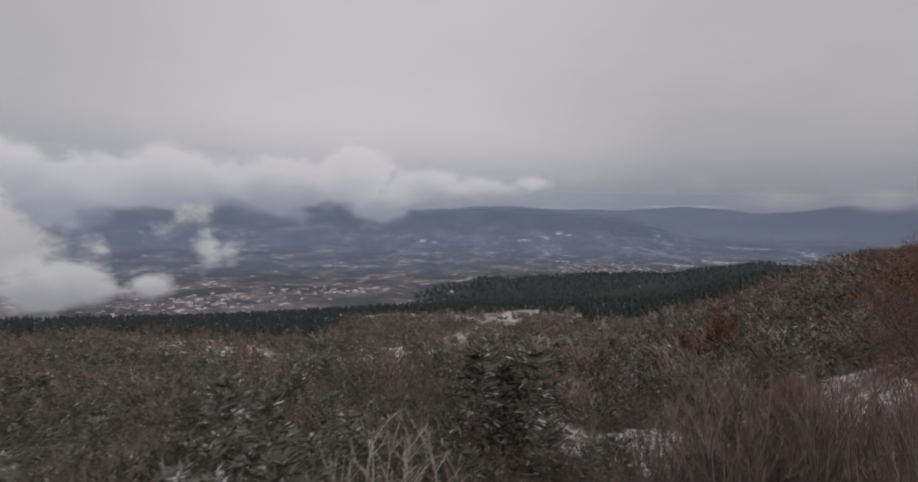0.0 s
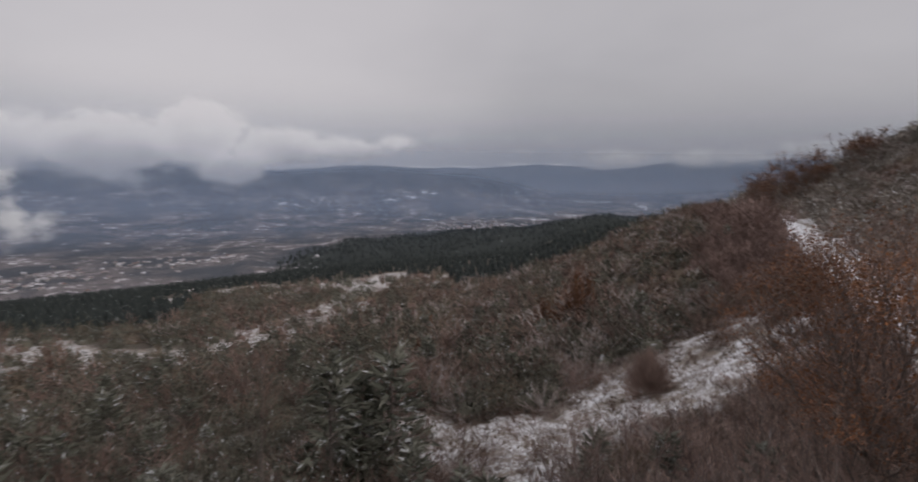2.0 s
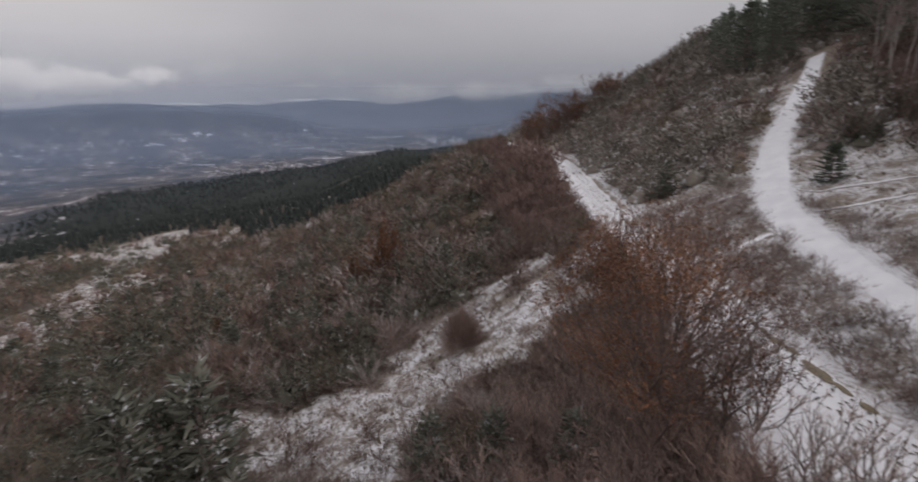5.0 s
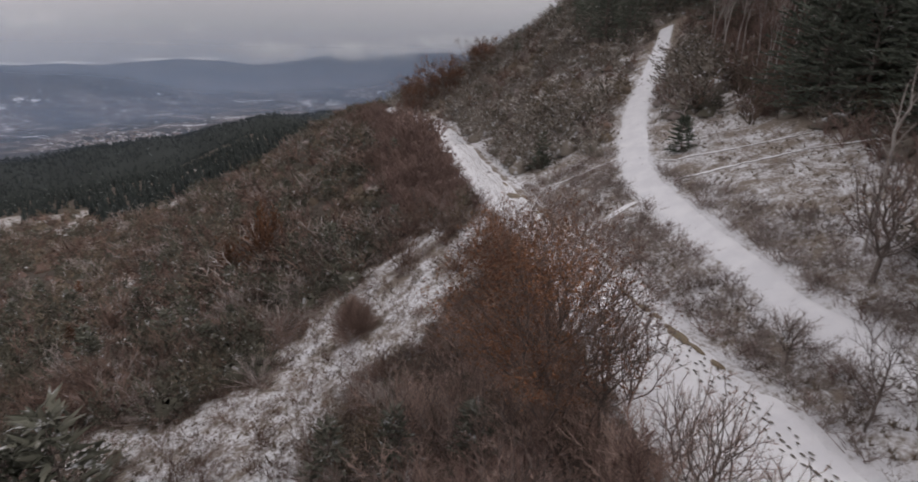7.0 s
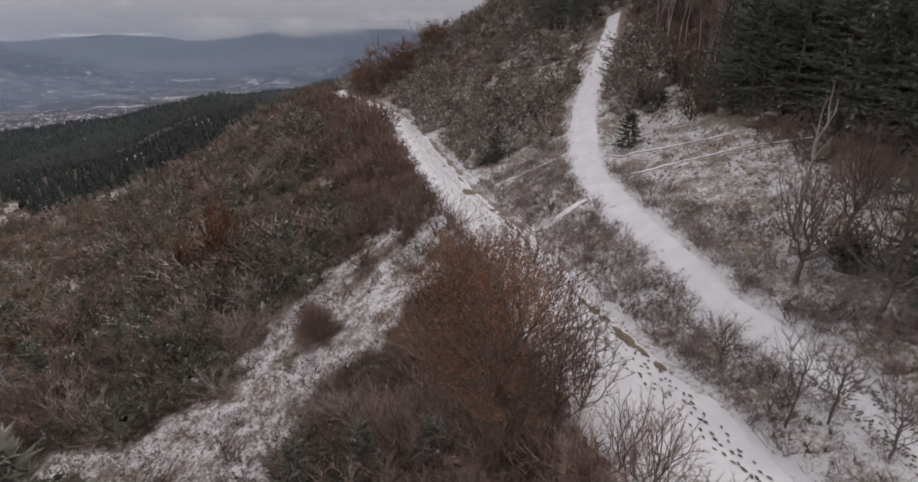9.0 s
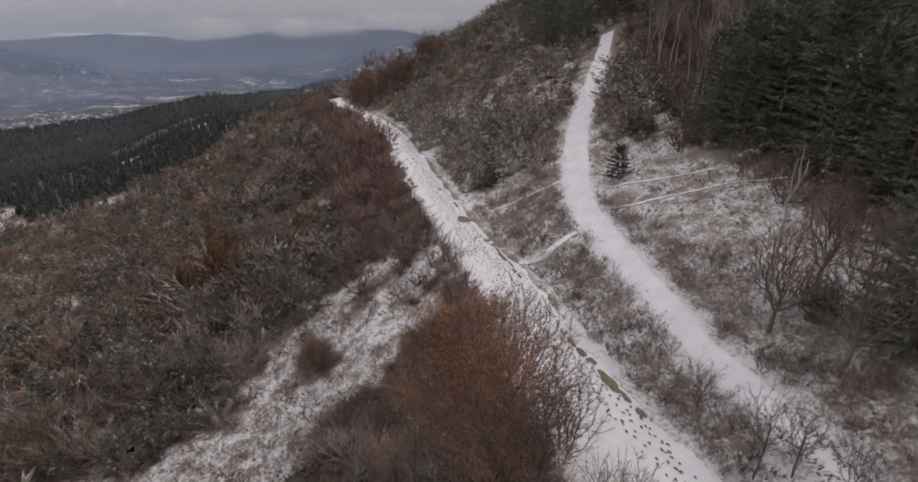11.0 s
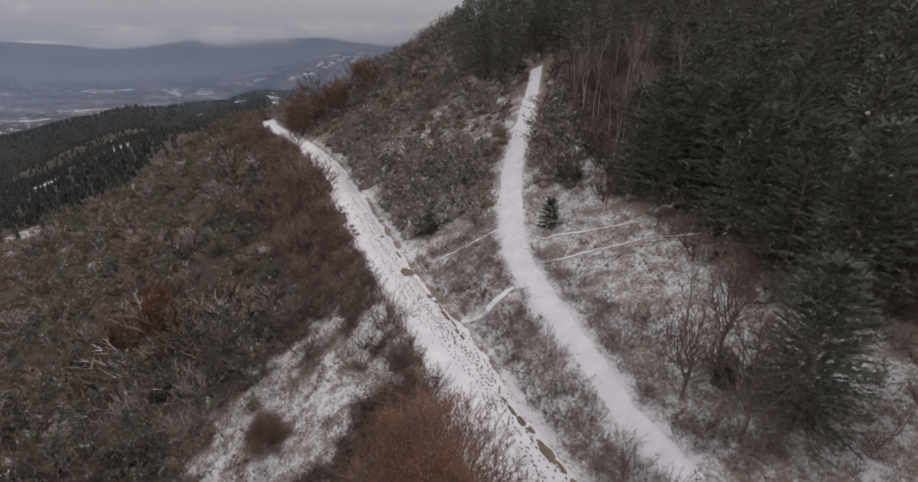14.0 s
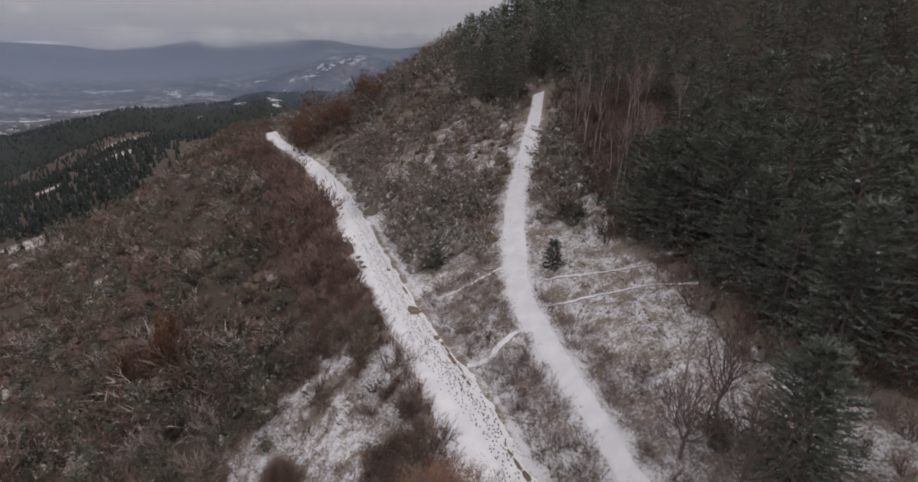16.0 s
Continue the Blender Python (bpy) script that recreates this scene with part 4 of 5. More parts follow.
def build_thickets():
    rng = np.random.default_rng(11)
    near_shrub = [shrub_shape(i, 14, 18, 0.0052) for i in range(6)]
    tangle_shrub = [shrub_shape(90 + i, 16, 24, 0.0032) for i in range(4)]
    near_dome = [needle_shape(40 + i, 300, 0.0072, 0.85) for i in range(4)]
    far_dome = [join(blocker_dome(50 + i, 0.24, 0.40), needle_shape(50 + i, 130, 0.0155, 0.85)) for i in range(4)]
    far_shrub = [shrub_shape(20 + i, 11, 10, 0.0095) for i in range(4)] + far_dome
    near_needle = [juniper_shape(i, 26, 12, 0.0108) for i in range(6)]
    far_needle = [juniper_shape(20 + i, 20, 9, 0.0142) for i in range(5)]
    x, y, r = sample(rng, 11600, 3.5, 330)
    along = rng.uniform(16, 160, 420)
    down = -rng.uniform(4.2, 11, 420) + track_shift(along)
    x, y = np.append(x, P_ORIGIN[0] + along * D_ALONG[0] + down * D_ALONG[1]), np.append(y, P_ORIGIN[1] + along * D_ALONG[1] - down * D_ALONG[0])
    along, up_hill = rng.uniform(10, 150, 1150), rng.uniform(4, 55, 1150)
    x, y = np.append(x, P_ORIGIN[0] + along * D_ALONG[0] + up_hill * D_ALONG[1]), np.append(y, P_ORIGIN[1] + along * D_ALONG[1] - up_hill * D_ALONG[0])
    along, side = rng.uniform(125, 240, 500), rng.uniform(-25, 45, 500)
    x, y = np.append(x, P_ORIGIN[0] + along * D_ALONG[0] + side * D_ALONG[1]), np.append(y, P_ORIGIN[1] + along * D_ALONG[1] - side * D_ALONG[0])
    r = np.hypot(x - 1, y - 5)
    s, o = along_across(x, y)
    wide, upper = track_distance(x, y), track_distance(x, y, UPPER_TRACK)
    wave = np.sin(x / 7.0 + 1.5 * np.sin(y / 9.0)) * np.sin(y / 6.0 + 0.7)
    below = (o < -2) & (wide > np.interp(s, [-17, -2], [3.3, 2.8]))
    edge = (np.abs(forest_side(x, y) - 1.5) < 3.0) & (upper > 3) & (rng.random(len(x)) < 0.8)
    above = ((o > 4.0) | ((s > 80) & (o - track_shift(s) > 3.0))) & (s > 12 + 10 * (o < 13) * (rng.random(len(x)) < 0.6)) & (upper > 2.8) & (wide > np.where(s > 40, 3.3, 4.2)) & (forest_side(x, y) < -1) & ~crest_wood(x, y)
    free = (rng.random(len(x)) > clearing(x, y) * 1.15) & (rng.random(len(x)) > open_snow(x, y) * 0.58)
    free &= (np.hypot(x - 15.5, y - 13.0) > 8.5) | (rng.random(len(x)) < 0.48)
    free &= np.hypot(x - 22.7, y - 33.4) > 3.2
    far_limit = np.interp(np.degrees(np.arctan2(x, y)), WOOD_TURN, WOOD_START) + 8 + 8 * wave
    keep = (below | (above & (rng.random(len(x)) < np.where(wave > 0, 1.0, 0.72))) | edge) & free & ((r < far_limit) | ((o > -40) & (r < 300)))
    x, y, r, s, o, wave, wide = (v[keep] for v in (x, y, r, s, o, wave, wide))
    n = len(x)
    size = rng.uniform(1.25, 2.95, n) * (1 + 0.25 * wave) * (1 + 0.5 * ramp(r, 80, 250))
    chance = rng.random(n)
    rim = (o < 0) & (wide < 12) & (s > 14)
    tangle = np.hypot(x - 15.5, y - 13.0) < 8.5
    needle = ~tangle & (chance < np.where(o > 0, 0.46, 0.30) + np.where(o > 0, 0.42, 0.22) * wave) & ~rim
    lower = np.degrees(np.arctan2(x, y)) < 8
    needle |= lower & (o < 0) & (chance < 0.62)
    needle &= ~tangle & (np.hypot(x - 19, y - 19) > 11)
    red = rim | ((chance > 0.86) & (o < 0))
    for cx, cy, cr in RED_SPOT:
        red |= (np.hypot(x - cx, y - cy) < cr) & (rng.random(n) < 0.5)
    red &= ~needle
    grey = ~needle & ~red & (chance > np.where(o > 0, 0.76, 0.74))
    grey &= ~(lower & (chance < 0.85))
    brown = ~needle & ~red & ~grey
    olive = brown & (np.sin(x / 5.0 + y / 8.0) * np.sin(y / 4.0 - x / 11.0) > 0.12) & ~tangle
    brown &= ~olive & ~tangle
    size = np.where(o > 0, size * np.where(needle, 1.55, 1.15), size)
    size = np.where((o > 0) & (forest_side(x, y) > -3), size * 0.6, size)
    size = np.where((o < 0) & ~rim, size * (1 + 0.45 * ramp(r, 28, 62)), size)
    size = np.where(rim, size * (1.3 + 0.6 * ramp(s, 20, 45) - 1.1 * ramp(s, 82, 100)), size)
    size = np.where(np.hypot(x - 22, y - 25.5) < 5.5, size * 0.5, size)
    close = r < 56

    def add(name, mask, shapes, mat, wide_by, tall_by, label):
        stuff(name, scatter(shapes, x[mask], y[mask], size[mask] * wide_by, size[mask] * tall_by, rng), mat, label, "shrubs")

    add("thicket", tangle & ~needle & ~red & ~grey, tangle_shrub, WARM_TWIG, 1.5, 1.1, "warm brown shrubs crowded under the beech")
    add("thicket", olive & close, near_dome, OLIVE_TWIG, 1.7, 1.25, "olive-brown rounded shrubs on the slope")
    add("thicket", olive & ~close, far_dome, OLIVE_TWIG, 1.9, 1.2, "olive-brown rounded shrubs on the far slope")
    add("thicket", brown & close, near_shrub, TWIG, 1.4, 1.1, "bare brown shrubs crowding the slope below the track")
    add("thicket", brown & ~close, far_shrub, TWIG, 1.9, 1.05, "bare brown shrubs on the far slope")
    add("thicket", red & close, near_shrub[:3] + tangle_shrub, RED_TWIG, 1.35, 1.05, "bare red-brown shrubs along the snowy track")
    add("thicket", red & ~close, far_shrub, RED_TWIG, 1.25, 1.0, "bare red-brown shrubs at the bend of the track")
    add("thicket", grey & close, near_shrub, GREY_TWIG, 1.25, 0.95, "grey shrubs with frost and snow on their twigs")
    add("thicket", grey & ~close, far_shrub, GREY_TWIG, 1.75, 0.95, "grey frosted shrubs on the far slope")
    hoary = needle & (o > 0)
    needle &= o <= 0
    add("juniper_scrub", needle & close, near_needle, FROST_NEEDLE, 1.75, 1.25, "grey-green junipers dusted with snow")
    add("juniper_scrub", needle & ~close, far_needle, FROST_NEEDLE, 1.6, 1.15, "grey-green junipers dusted with snow far along the hill")
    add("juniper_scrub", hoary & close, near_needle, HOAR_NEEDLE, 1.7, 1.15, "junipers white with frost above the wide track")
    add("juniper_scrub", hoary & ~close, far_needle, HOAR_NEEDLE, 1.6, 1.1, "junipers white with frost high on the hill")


build_thickets()


def build_undergrowth():
    """Red-brown undergrowth along the edge of the pine wood and among the birches."""
    rng = np.random.default_rng(13)
    shapes = [shrub_shape(70 + i, 10, 9, 0.009) for i in range(4)]
    x = rng.uniform(24, 118, 2600)
    y = np.interp(x, FOREST_EDGE_X, FOREST_EDGE_Y) - rng.uniform(-2.5, 13, len(x))
    keep = (track_distance(x, y, UPPER_TRACK) > 2.6) & (rng.random(len(x)) < np.where((x > 56) & (x < 94), 0.75, 0.16))
    x, y = x[keep], y[keep]
    k = rng.uniform(1.4, 3.2, len(x))
    some = rng.random(len(x)) < 0.72
    stuff("undergrowth", scatter(shapes, x[some], y[some], k[some] * 1.2, k[some], rng), RED_TWIG, "red-brown bare undergrowth along the edge of the pine wood", "shrubs")
    along = rng.uniform(-17, 18, 120)
    down = track_shift(along) - rng.uniform(3.5, 5.4, 120)
    ex, ey = P_ORIGIN[0] + along * D_ALONG[0] + down * D_ALONG[1], P_ORIGIN[1] + along * D_ALONG[1] - down * D_ALONG[0]
    low = rng.uniform(0.7, 1.7, 120)
    stuff("undergrowth", scatter(shapes, ex, ey, low * 1.2, low, rng), RED_TWIG, "low red-brown scrub along the edge of the wide track", "shrubs")
    stuff("undergrowth", scatter(shapes, x[~some], y[~some], k[~some] * 1.2, k[~some], rng), OLIVE_TWIG, "olive-brown undergrowth along the edge of the pine wood", "shrubs")


build_undergrowth()


def build_verges():
    """Low frosted scrub and dead grass beside the tracks and on the meadow."""
    rng = np.random.default_rng(5)
    low_shrub = [shrub_shape(60 + i, 8, 6, 0.0085) for i in range(4)]
    s, o = rng.uniform(-40, 40, 13500), rng.uniform(0, 32, 13500)
    x, y = P_ORIGIN[0] + s * D_ALONG[0] + o * D_ALONG[1], P_ORIGIN[1] + s * D_ALONG[1] - o * D_ALONG[0]
    wide, upper = track_distance(x, y), track_distance(x, y, UPPER_TRACK)
    between = (o > -1.0) & (wide > np.interp(s, [-17, -2], [3.45, 2.6])) & (upper > np.interp(s, [-28, -22, -5, 10], [0.7, 1.0, 1.25, 1.6])) & (forest_side(x, y) < 0)
    strip = between & (s < 12) & (o < 12) & (rng.random(len(x)) < 0.72)
    meadow = between & ~strip & (rng.random(len(x)) < 0.10)
    m = strip | meadow
    for line, half in SIDE_TRAILS:
        m &= to_line(x, y, line) > half * 1.7
    k = rng.uniform(0.7, 1.6, len(x)) * np.where(strip, 1.0, 0.55)
    some = rng.random(len(x)) < 0.85
    for pick, mat, label in ((m & some, GREY_TWIG, "low frosted scrub between the two snowy tracks"), (m & ~some, RED_TWIG, "low purple-brown scrub between the two snowy tracks")):
        stuff("verge_scrub", scatter(low_shrub, x[pick], y[pick], k[pick] * 1.25, k[pick] * 0.72, rng), mat, label, "shrubs")
    x, y, _ = sample(rng, 60000, 20, 70, (0, 62), 0.9)
    c = clearing(x, y)
    m = (c > 0.03) & (rng.random(len(x)) < np.where(c < 0.6, 0.5, 0.06)) & (track_distance(x, y) > 3.4) & (np.hypot(x - 22.7, y - 33.4) > 2.2)
    x, y = x[m], y[m]
    k = rng.uniform(0.45, 1.25, len(x))
    some = rng.random(len(x)) < 0.6
    for pick, mat, label in ((some, TWIG, "low brown scrub round the snowy clearing"), (~some, GREY_TWIG, "low frosted scrub round the snowy clearing")):
        stuff("verge_scrub", scatter(low_shrub, x[pick], y[pick], k[pick] * 1.3, k[pick] * 0.8, rng), mat, label, "shrubs")
    tuft = []
    for i in range(4):
        q = np.random.default_rng(80 + i)
        d = toward(q, 9, 5, 60)
        b = q.normal(0, 0.10, (9, 3)) * (1, 1, 0)
        tuft.append(spikes(b, b + d * q.uniform(0.5, 1.0, 9)[:, None], 0.05, False))
    x, y, r = sample(rng, 34000, 10, 130, (-40, 112), 0.9)
    s, o = along_across(x, y)
    wide, upper = track_distance(x, y), track_distance(x, y, UPPER_TRACK)
    grass = ((o > -1.0) & (wide > np.interp(s, [-17, -2], [3.6, 2.6])) & (upper > 1.5) & (forest_side(x, y) < 3) & (s < 45)) | (clearing(x, y) > 0.15)
    for line, half in SIDE_TRAILS:
        grass &= to_line(x, y, line) > half * 1.3
    x, y = x[grass], y[grass]
    k = rng.uniform(0.18, 0.48, len(x))
    stuff("dead_grass", scatter(tuft, x, y, k, k, rng, 0.02, 0.2), STRAW, "tufts of dead brown grass standing out of thin snow", "grass")


build_verges()

# ---- pines ----


def pine_kind(name, seed, height, radius, levels, boughs, tufts, mat, label, group, start=0.12, thick=0.10):
    trunk, crown = pine_shape(seed, height, radius, levels, boughs, tufts, start, thick)
    ob = new(name)
    tagged(ob, label, "tree", group)
    mesh_object("trunk", *trunk, BARK, ob)
    mesh_object("crown", *crown, mat, ob)
    return ob


def plant(ob, x, y, turn, scale, first=False, sink=0.15):
    m = pose(float(x), float(y), float(terrain(x, y)) - sink, 0, 0, float(turn))
    if first:
        ob.matrix_basis = m
        ob.scale = (scale, scale, scale)
        return ob
    q = copy_thing(ob, m)
    q.scale = (scale, scale, scale)
    return q


def spaced(x, y, least, rng):
    """Drops places that lie too close to earlier ones."""
    keep = []
    for i in range(len(x)):
        if all((x[i] - x[j]) ** 2 + (y[i] - y[j]) ** 2 > least[i] ** 2 for j in keep):
            keep.append(i)
    return np.array(keep)


def build_pine_wood():
    rng = np.random.default_rng(21)
    tall = [pine_kind("pine_tree", 100 + i, 11.5, 4.3, 16, 8, 15, NEEDLE, "tall dark green pine lightly dusted with snow", "pines of the upper wood", 0.12, 0.082) for i in range(4)]
    for k, ob in enumerate(tall):
        q = np.random.default_rng(90 + k)
        t, a = q.uniform(0.5, 0.98, 2), q.uniform(0, 6.28, 2)
        c = np.stack([3.3 * (1 - t) ** 0.75 * np.cos(a), 3.3 * (1 - t) ** 0.75 * np.sin(a), t * 11.5], -1)
        for p in c[:1 + k % 2]:
            p = np.repeat(p[None], 7, 0) + q.normal(0, 0.04, (7, 3))
            mesh_object("snow_clump", *spikes(p, p + toward(q, 7, 0, 110) * 0.13, 0.08), SNOW_CLUMP, ob, "white clump of snow caught on a bough")
    thin = [pine_kind("pine_tree", 120 + i, 11.0, 4.0, 11, 7, 5, NEEDLE, "dark green pine deep in the upper wood", "pines of the upper wood") for i in range(3)]
    x = rng.uniform(14, 235, 9000)
    y = rng.uniform(-60, 125, 9000)
    r = np.hypot(x - 1, y - 5)
    wood = ((forest_side(x, y) > 0.6) & (forest_side(x, y) < 15 + 0.45 * r)) | crest_wood(x, y)
    wood |= (x > 107) & (x < 190) & (forest_side(x, y) > -14) & (forest_side(x, y) <= 0.6)
    wood &= (track_distance(x, y, UPPER_TRACK) > 3.5) & (r > 27) & (r < 230)
    wood &= ~((x > 58) & (x < 92) & (forest_side(x, y) < 9) & ~crest_wood(x, y))
    x, y, r = x[wood], y[wood], r[wood]
    keep = spaced(x, y, 2.9 + r * 0.010, rng)
    order = keep[np.argsort(r[keep])]
    used = set()
    for i in order[:268]:
        kinds = tall if r[i] < (132 if crest_wood(x[i], y[i]) else 85) else thin
        k = int(rng.integers(len(kinds)))
        source = kinds[k]
        plant(source, x[i], y[i], rng.uniform(0, 360), rng.uniform(0.72, 1.12) * (1.08 - 0.36 * (r[i] > 132) if crest_wood(x[i], y[i]) else 1.0), source.name not in used)
        used.add(source.name)
    for i in range(20):
        a, d = radians(rng.uniform(55.0, 63.5)), rng.uniform(150, 176)
        plant(thin[i % 3], 1 + d * math.sin(a), 6 + d * math.cos(a), rng.uniform(0, 360), rng.uniform(0.3, 0.55))
    edge = [pine_kind("pine_tree", 180 + i, 12.0, 4.2, 21, 9, 26, NEEDLE, "broad dark pine with boughs to the ground at the wood's edge", "pines at the wood's edge", 0.04, 0.062) for i in range(2)]
    for i, (px, py, k) in enumerate([(55.0, 11.4, 1.0), (53.2, 8.2, 0.95), (50.6, 5.2, 1.0), (46.4, 2.8, 0.9), (42.0, 0.4, 0.92), (38.4, -2.6, 0.95), (57.4, 8.6, 1.1), (57.8, 12.4, 0.85), (54.4, 4.4, 1.1), (49.8, 1.0, 1.05)]):
        plant(edge[i % 2], px, py, 47 * i, k, i < 2)
    for i, (px, py) in enumerate([(110.5, 45.6), (112.5, 43.4), (116.0, 45.2), (118.5, 41.8), (121.0, 46.4), (126.0, 49.2), (113.5, 39.8)]):
        plant(tall[i % 4], px, py, 71 * i, 0.95)
    rest = order[268:]
    shape = [pine_shape(130 + i, 1.0, 0.33, 9, 6, 3, 0.08, 0.034)[1] for i in range(3)]
    k = rng.uniform(8.5, 12.5, len(rest)) * np.where(crest_wood(x[rest], y[rest]), 0.6, 1.0)
    stuff("pine_wood", scatter(shape, x[rest], y[rest], k, k, rng, 0.2, 0.02), NEEDLE, "dark pines standing close on the hilltop", "wood")


build_pine_wood()


def build_young_pines():
    rng = np.random.default_rng(31)
    kinds = [pine_kind("young_pine", 140 + i, 4.2, 1.4, 11, 7, 7, YOUNG_NEEDLE, "young grey-green pine with frosted boughs among brown shrubs", "young pines on the lower slope", 0.05) for i in range(3)]
    x, y, r = sample(rng, 900, 16, 120, (-48, 60))
    s, o = along_across(x, y)
    ok = (o < -9) & (clearing(x, y) < 0.1) & (open_snow(x, y) < 0.4) & (track_distance(x, y) > 6)
    x, y, r = x[ok], y[ok], r[ok]
    keep = spaced(x, y, 2.2 + r * 0.02, rng)[:110]
    frosted = [(4.5, 31.0, 1.9), (1.2, 31.0, 1.85), (3.0, 32.5, 1.6), (-9.0, 23.0, 1.5), (-13.0, 27.0, 1.6), (-6.5, 17.5, 1.2), (52.8, 36.0, 1.0)]
    x, y = np.append(x[keep], [f[0] for f in frosted]), np.append(y[keep], [f[1] for f in frosted])
    for i in range(len(x)):
        plant(kinds[i % 3], x[i], y[i], rng.uniform(0, 360), frosted[i - len(x)][2] if i >= len(x) - len(frosted) else rng.uniform(0.6, 1.2), i < 3)
    ob = pine_kind("small_pine", 160, 3.2, 1.5, 15, 10, 16, NEEDLE, "small dark conical pine beside the upper track", "", 0.03, 0.07)
    plant(ob, 51.2, 20.6, 0, 1.0, True)
    ob = pine_kind("pine_tree", 161, 9.0, 3.7, 24, 12, 30, NEEDLE, "dark green pine standing apart near the snowy track", "", 0.05, 0.065)
    plant(ob, 29.2, 0.0, 0, 1.0, True)


build_young_pines()


def build_far_woods():
    """Dark conifer woods on the lower spur, down to the valley's rim."""
    rng = np.random.default_rng(41)
    shapes = []
    for i in range(5):
        q = np.random.default_rng(170 + i)
        tiers = []
        for foot, wide, top in ((0.05, 0.24, 0.7), (0.4, 0.15, 1.05)):
            a = np.arange(8) * np.pi / 4
            out = wide * np.where(np.arange(8) % 2, 0.55, 1.0) * q.uniform(0.8, 1.2, 8)
            rim = np.stack([out * np.cos(a), out * np.sin(a), foot + q.uniform(-0.05, 0.08, 8)], -1)
            tip = np.array([[q.normal(0, 0.02), q.normal(0, 0.02), top]])
            tiers.append((np.concatenate([rim, tip]), np.array([(j, (j + 1) % 8, 8) for j in range(8)])))
        shapes.append(join(*tiers))
    x, y, r = sample(rng, 25000, 100, 1300, (-50, 62), 0.55)
    s, o = along_across(x, y)
    wave = np.sin(x / 60.0 + np.sin(y / 75.0) * 1.6) * np.sin(y / 80.0)
    azimuth = np.degrees(np.arctan2(x, y))
    wood = (r > np.interp(azimuth, WOOD_TURN, WOOD_START) + 9 * wave) & ((rng.random(len(x)) < ramp(-o, 38, 80)) | (s > 330)) & (rng.random(len(x)) > open_snow(x, y) * 1.15) & (rng.random(len(x)) > far_snow(x, y))
    x, y, r = x[wood], y[wood], r[wood]
    fx, fy, fr = sample(rng, 13000, 900, 2300, (-10, 62), 1.4)
    turn = np.degrees(np.arctan2(fx, fy))
    rise = np.interp(turn, SPUR_TURN, SPUR_RISE) * np.exp(-((fr - 1500 - 12 * turn) / 520.0) ** 2)
    patchy = np.sin(fx / 95.0 + np.sin(fy / 70.0) * 1.8) * np.sin(fy / 120.0 + 1)
    grown = (rise > 13) & (far_snow(fx, fy) < 0.35) & (patchy > -0.85)
    x, y, r = np.append(x, fx[grown]), np.append(y, fy[grown]), np.append(r, fr[grown])
    k = rng.uniform(3.4, 7.6, len(x)) * (1 + 0.3 * ramp(r, 400, 1100) + 0.5 * ramp(r, 1100, 1500))
    stuff("far_pine_wood", scatter(shapes, x, y, k, k, rng, 0.3, 0.02), FAR_NEEDLE, "dark conifer wood on the lower spur above the valley", "wood")


build_far_woods()

# ---- single trees ----
ORANGE_BUSHES = [(33.0, 64.0, 7.4), (36.5, 67.0, 6.2), (30.5, 68.5, 5.4), (27.5, 47.0, 1.8), (13.0, 70.0, 2.2), (46.0, 78.0, 2.4), (20.0, 96.0, 2.6), (61.0, 90.0, 2.6), (9.0, 24.5, 1.6)]


def far_off(x, y):
    return math.hypot(x, y) > 100


def bare_tree(name, x, y, seed, height, bark, twig_mat, label, group="", leaves=0.0, side=(0.0, 0.0), **shape):
    maker = brush_shape if "fan" in shape else crown_shape if "nodes" in shape else tree_shape
    trunk, twigs, ends = maker(seed, height, **shape)
    ob = thing(name, x, y, label, "tree", group)
    mesh_object("trunk", *trunk, bark, ob)
    mesh_object("crown", *twigs, twig_mat, ob)
    if leaves:
        mesh_object("foliage", *leaf_shape(ends, seed, leaves, 0.24 if far_off(x, y) else 0.048, side), ORANGE_LEAF if far_off(x, y) else LEAF, ob, "withered orange-brown leaves")
    return ob


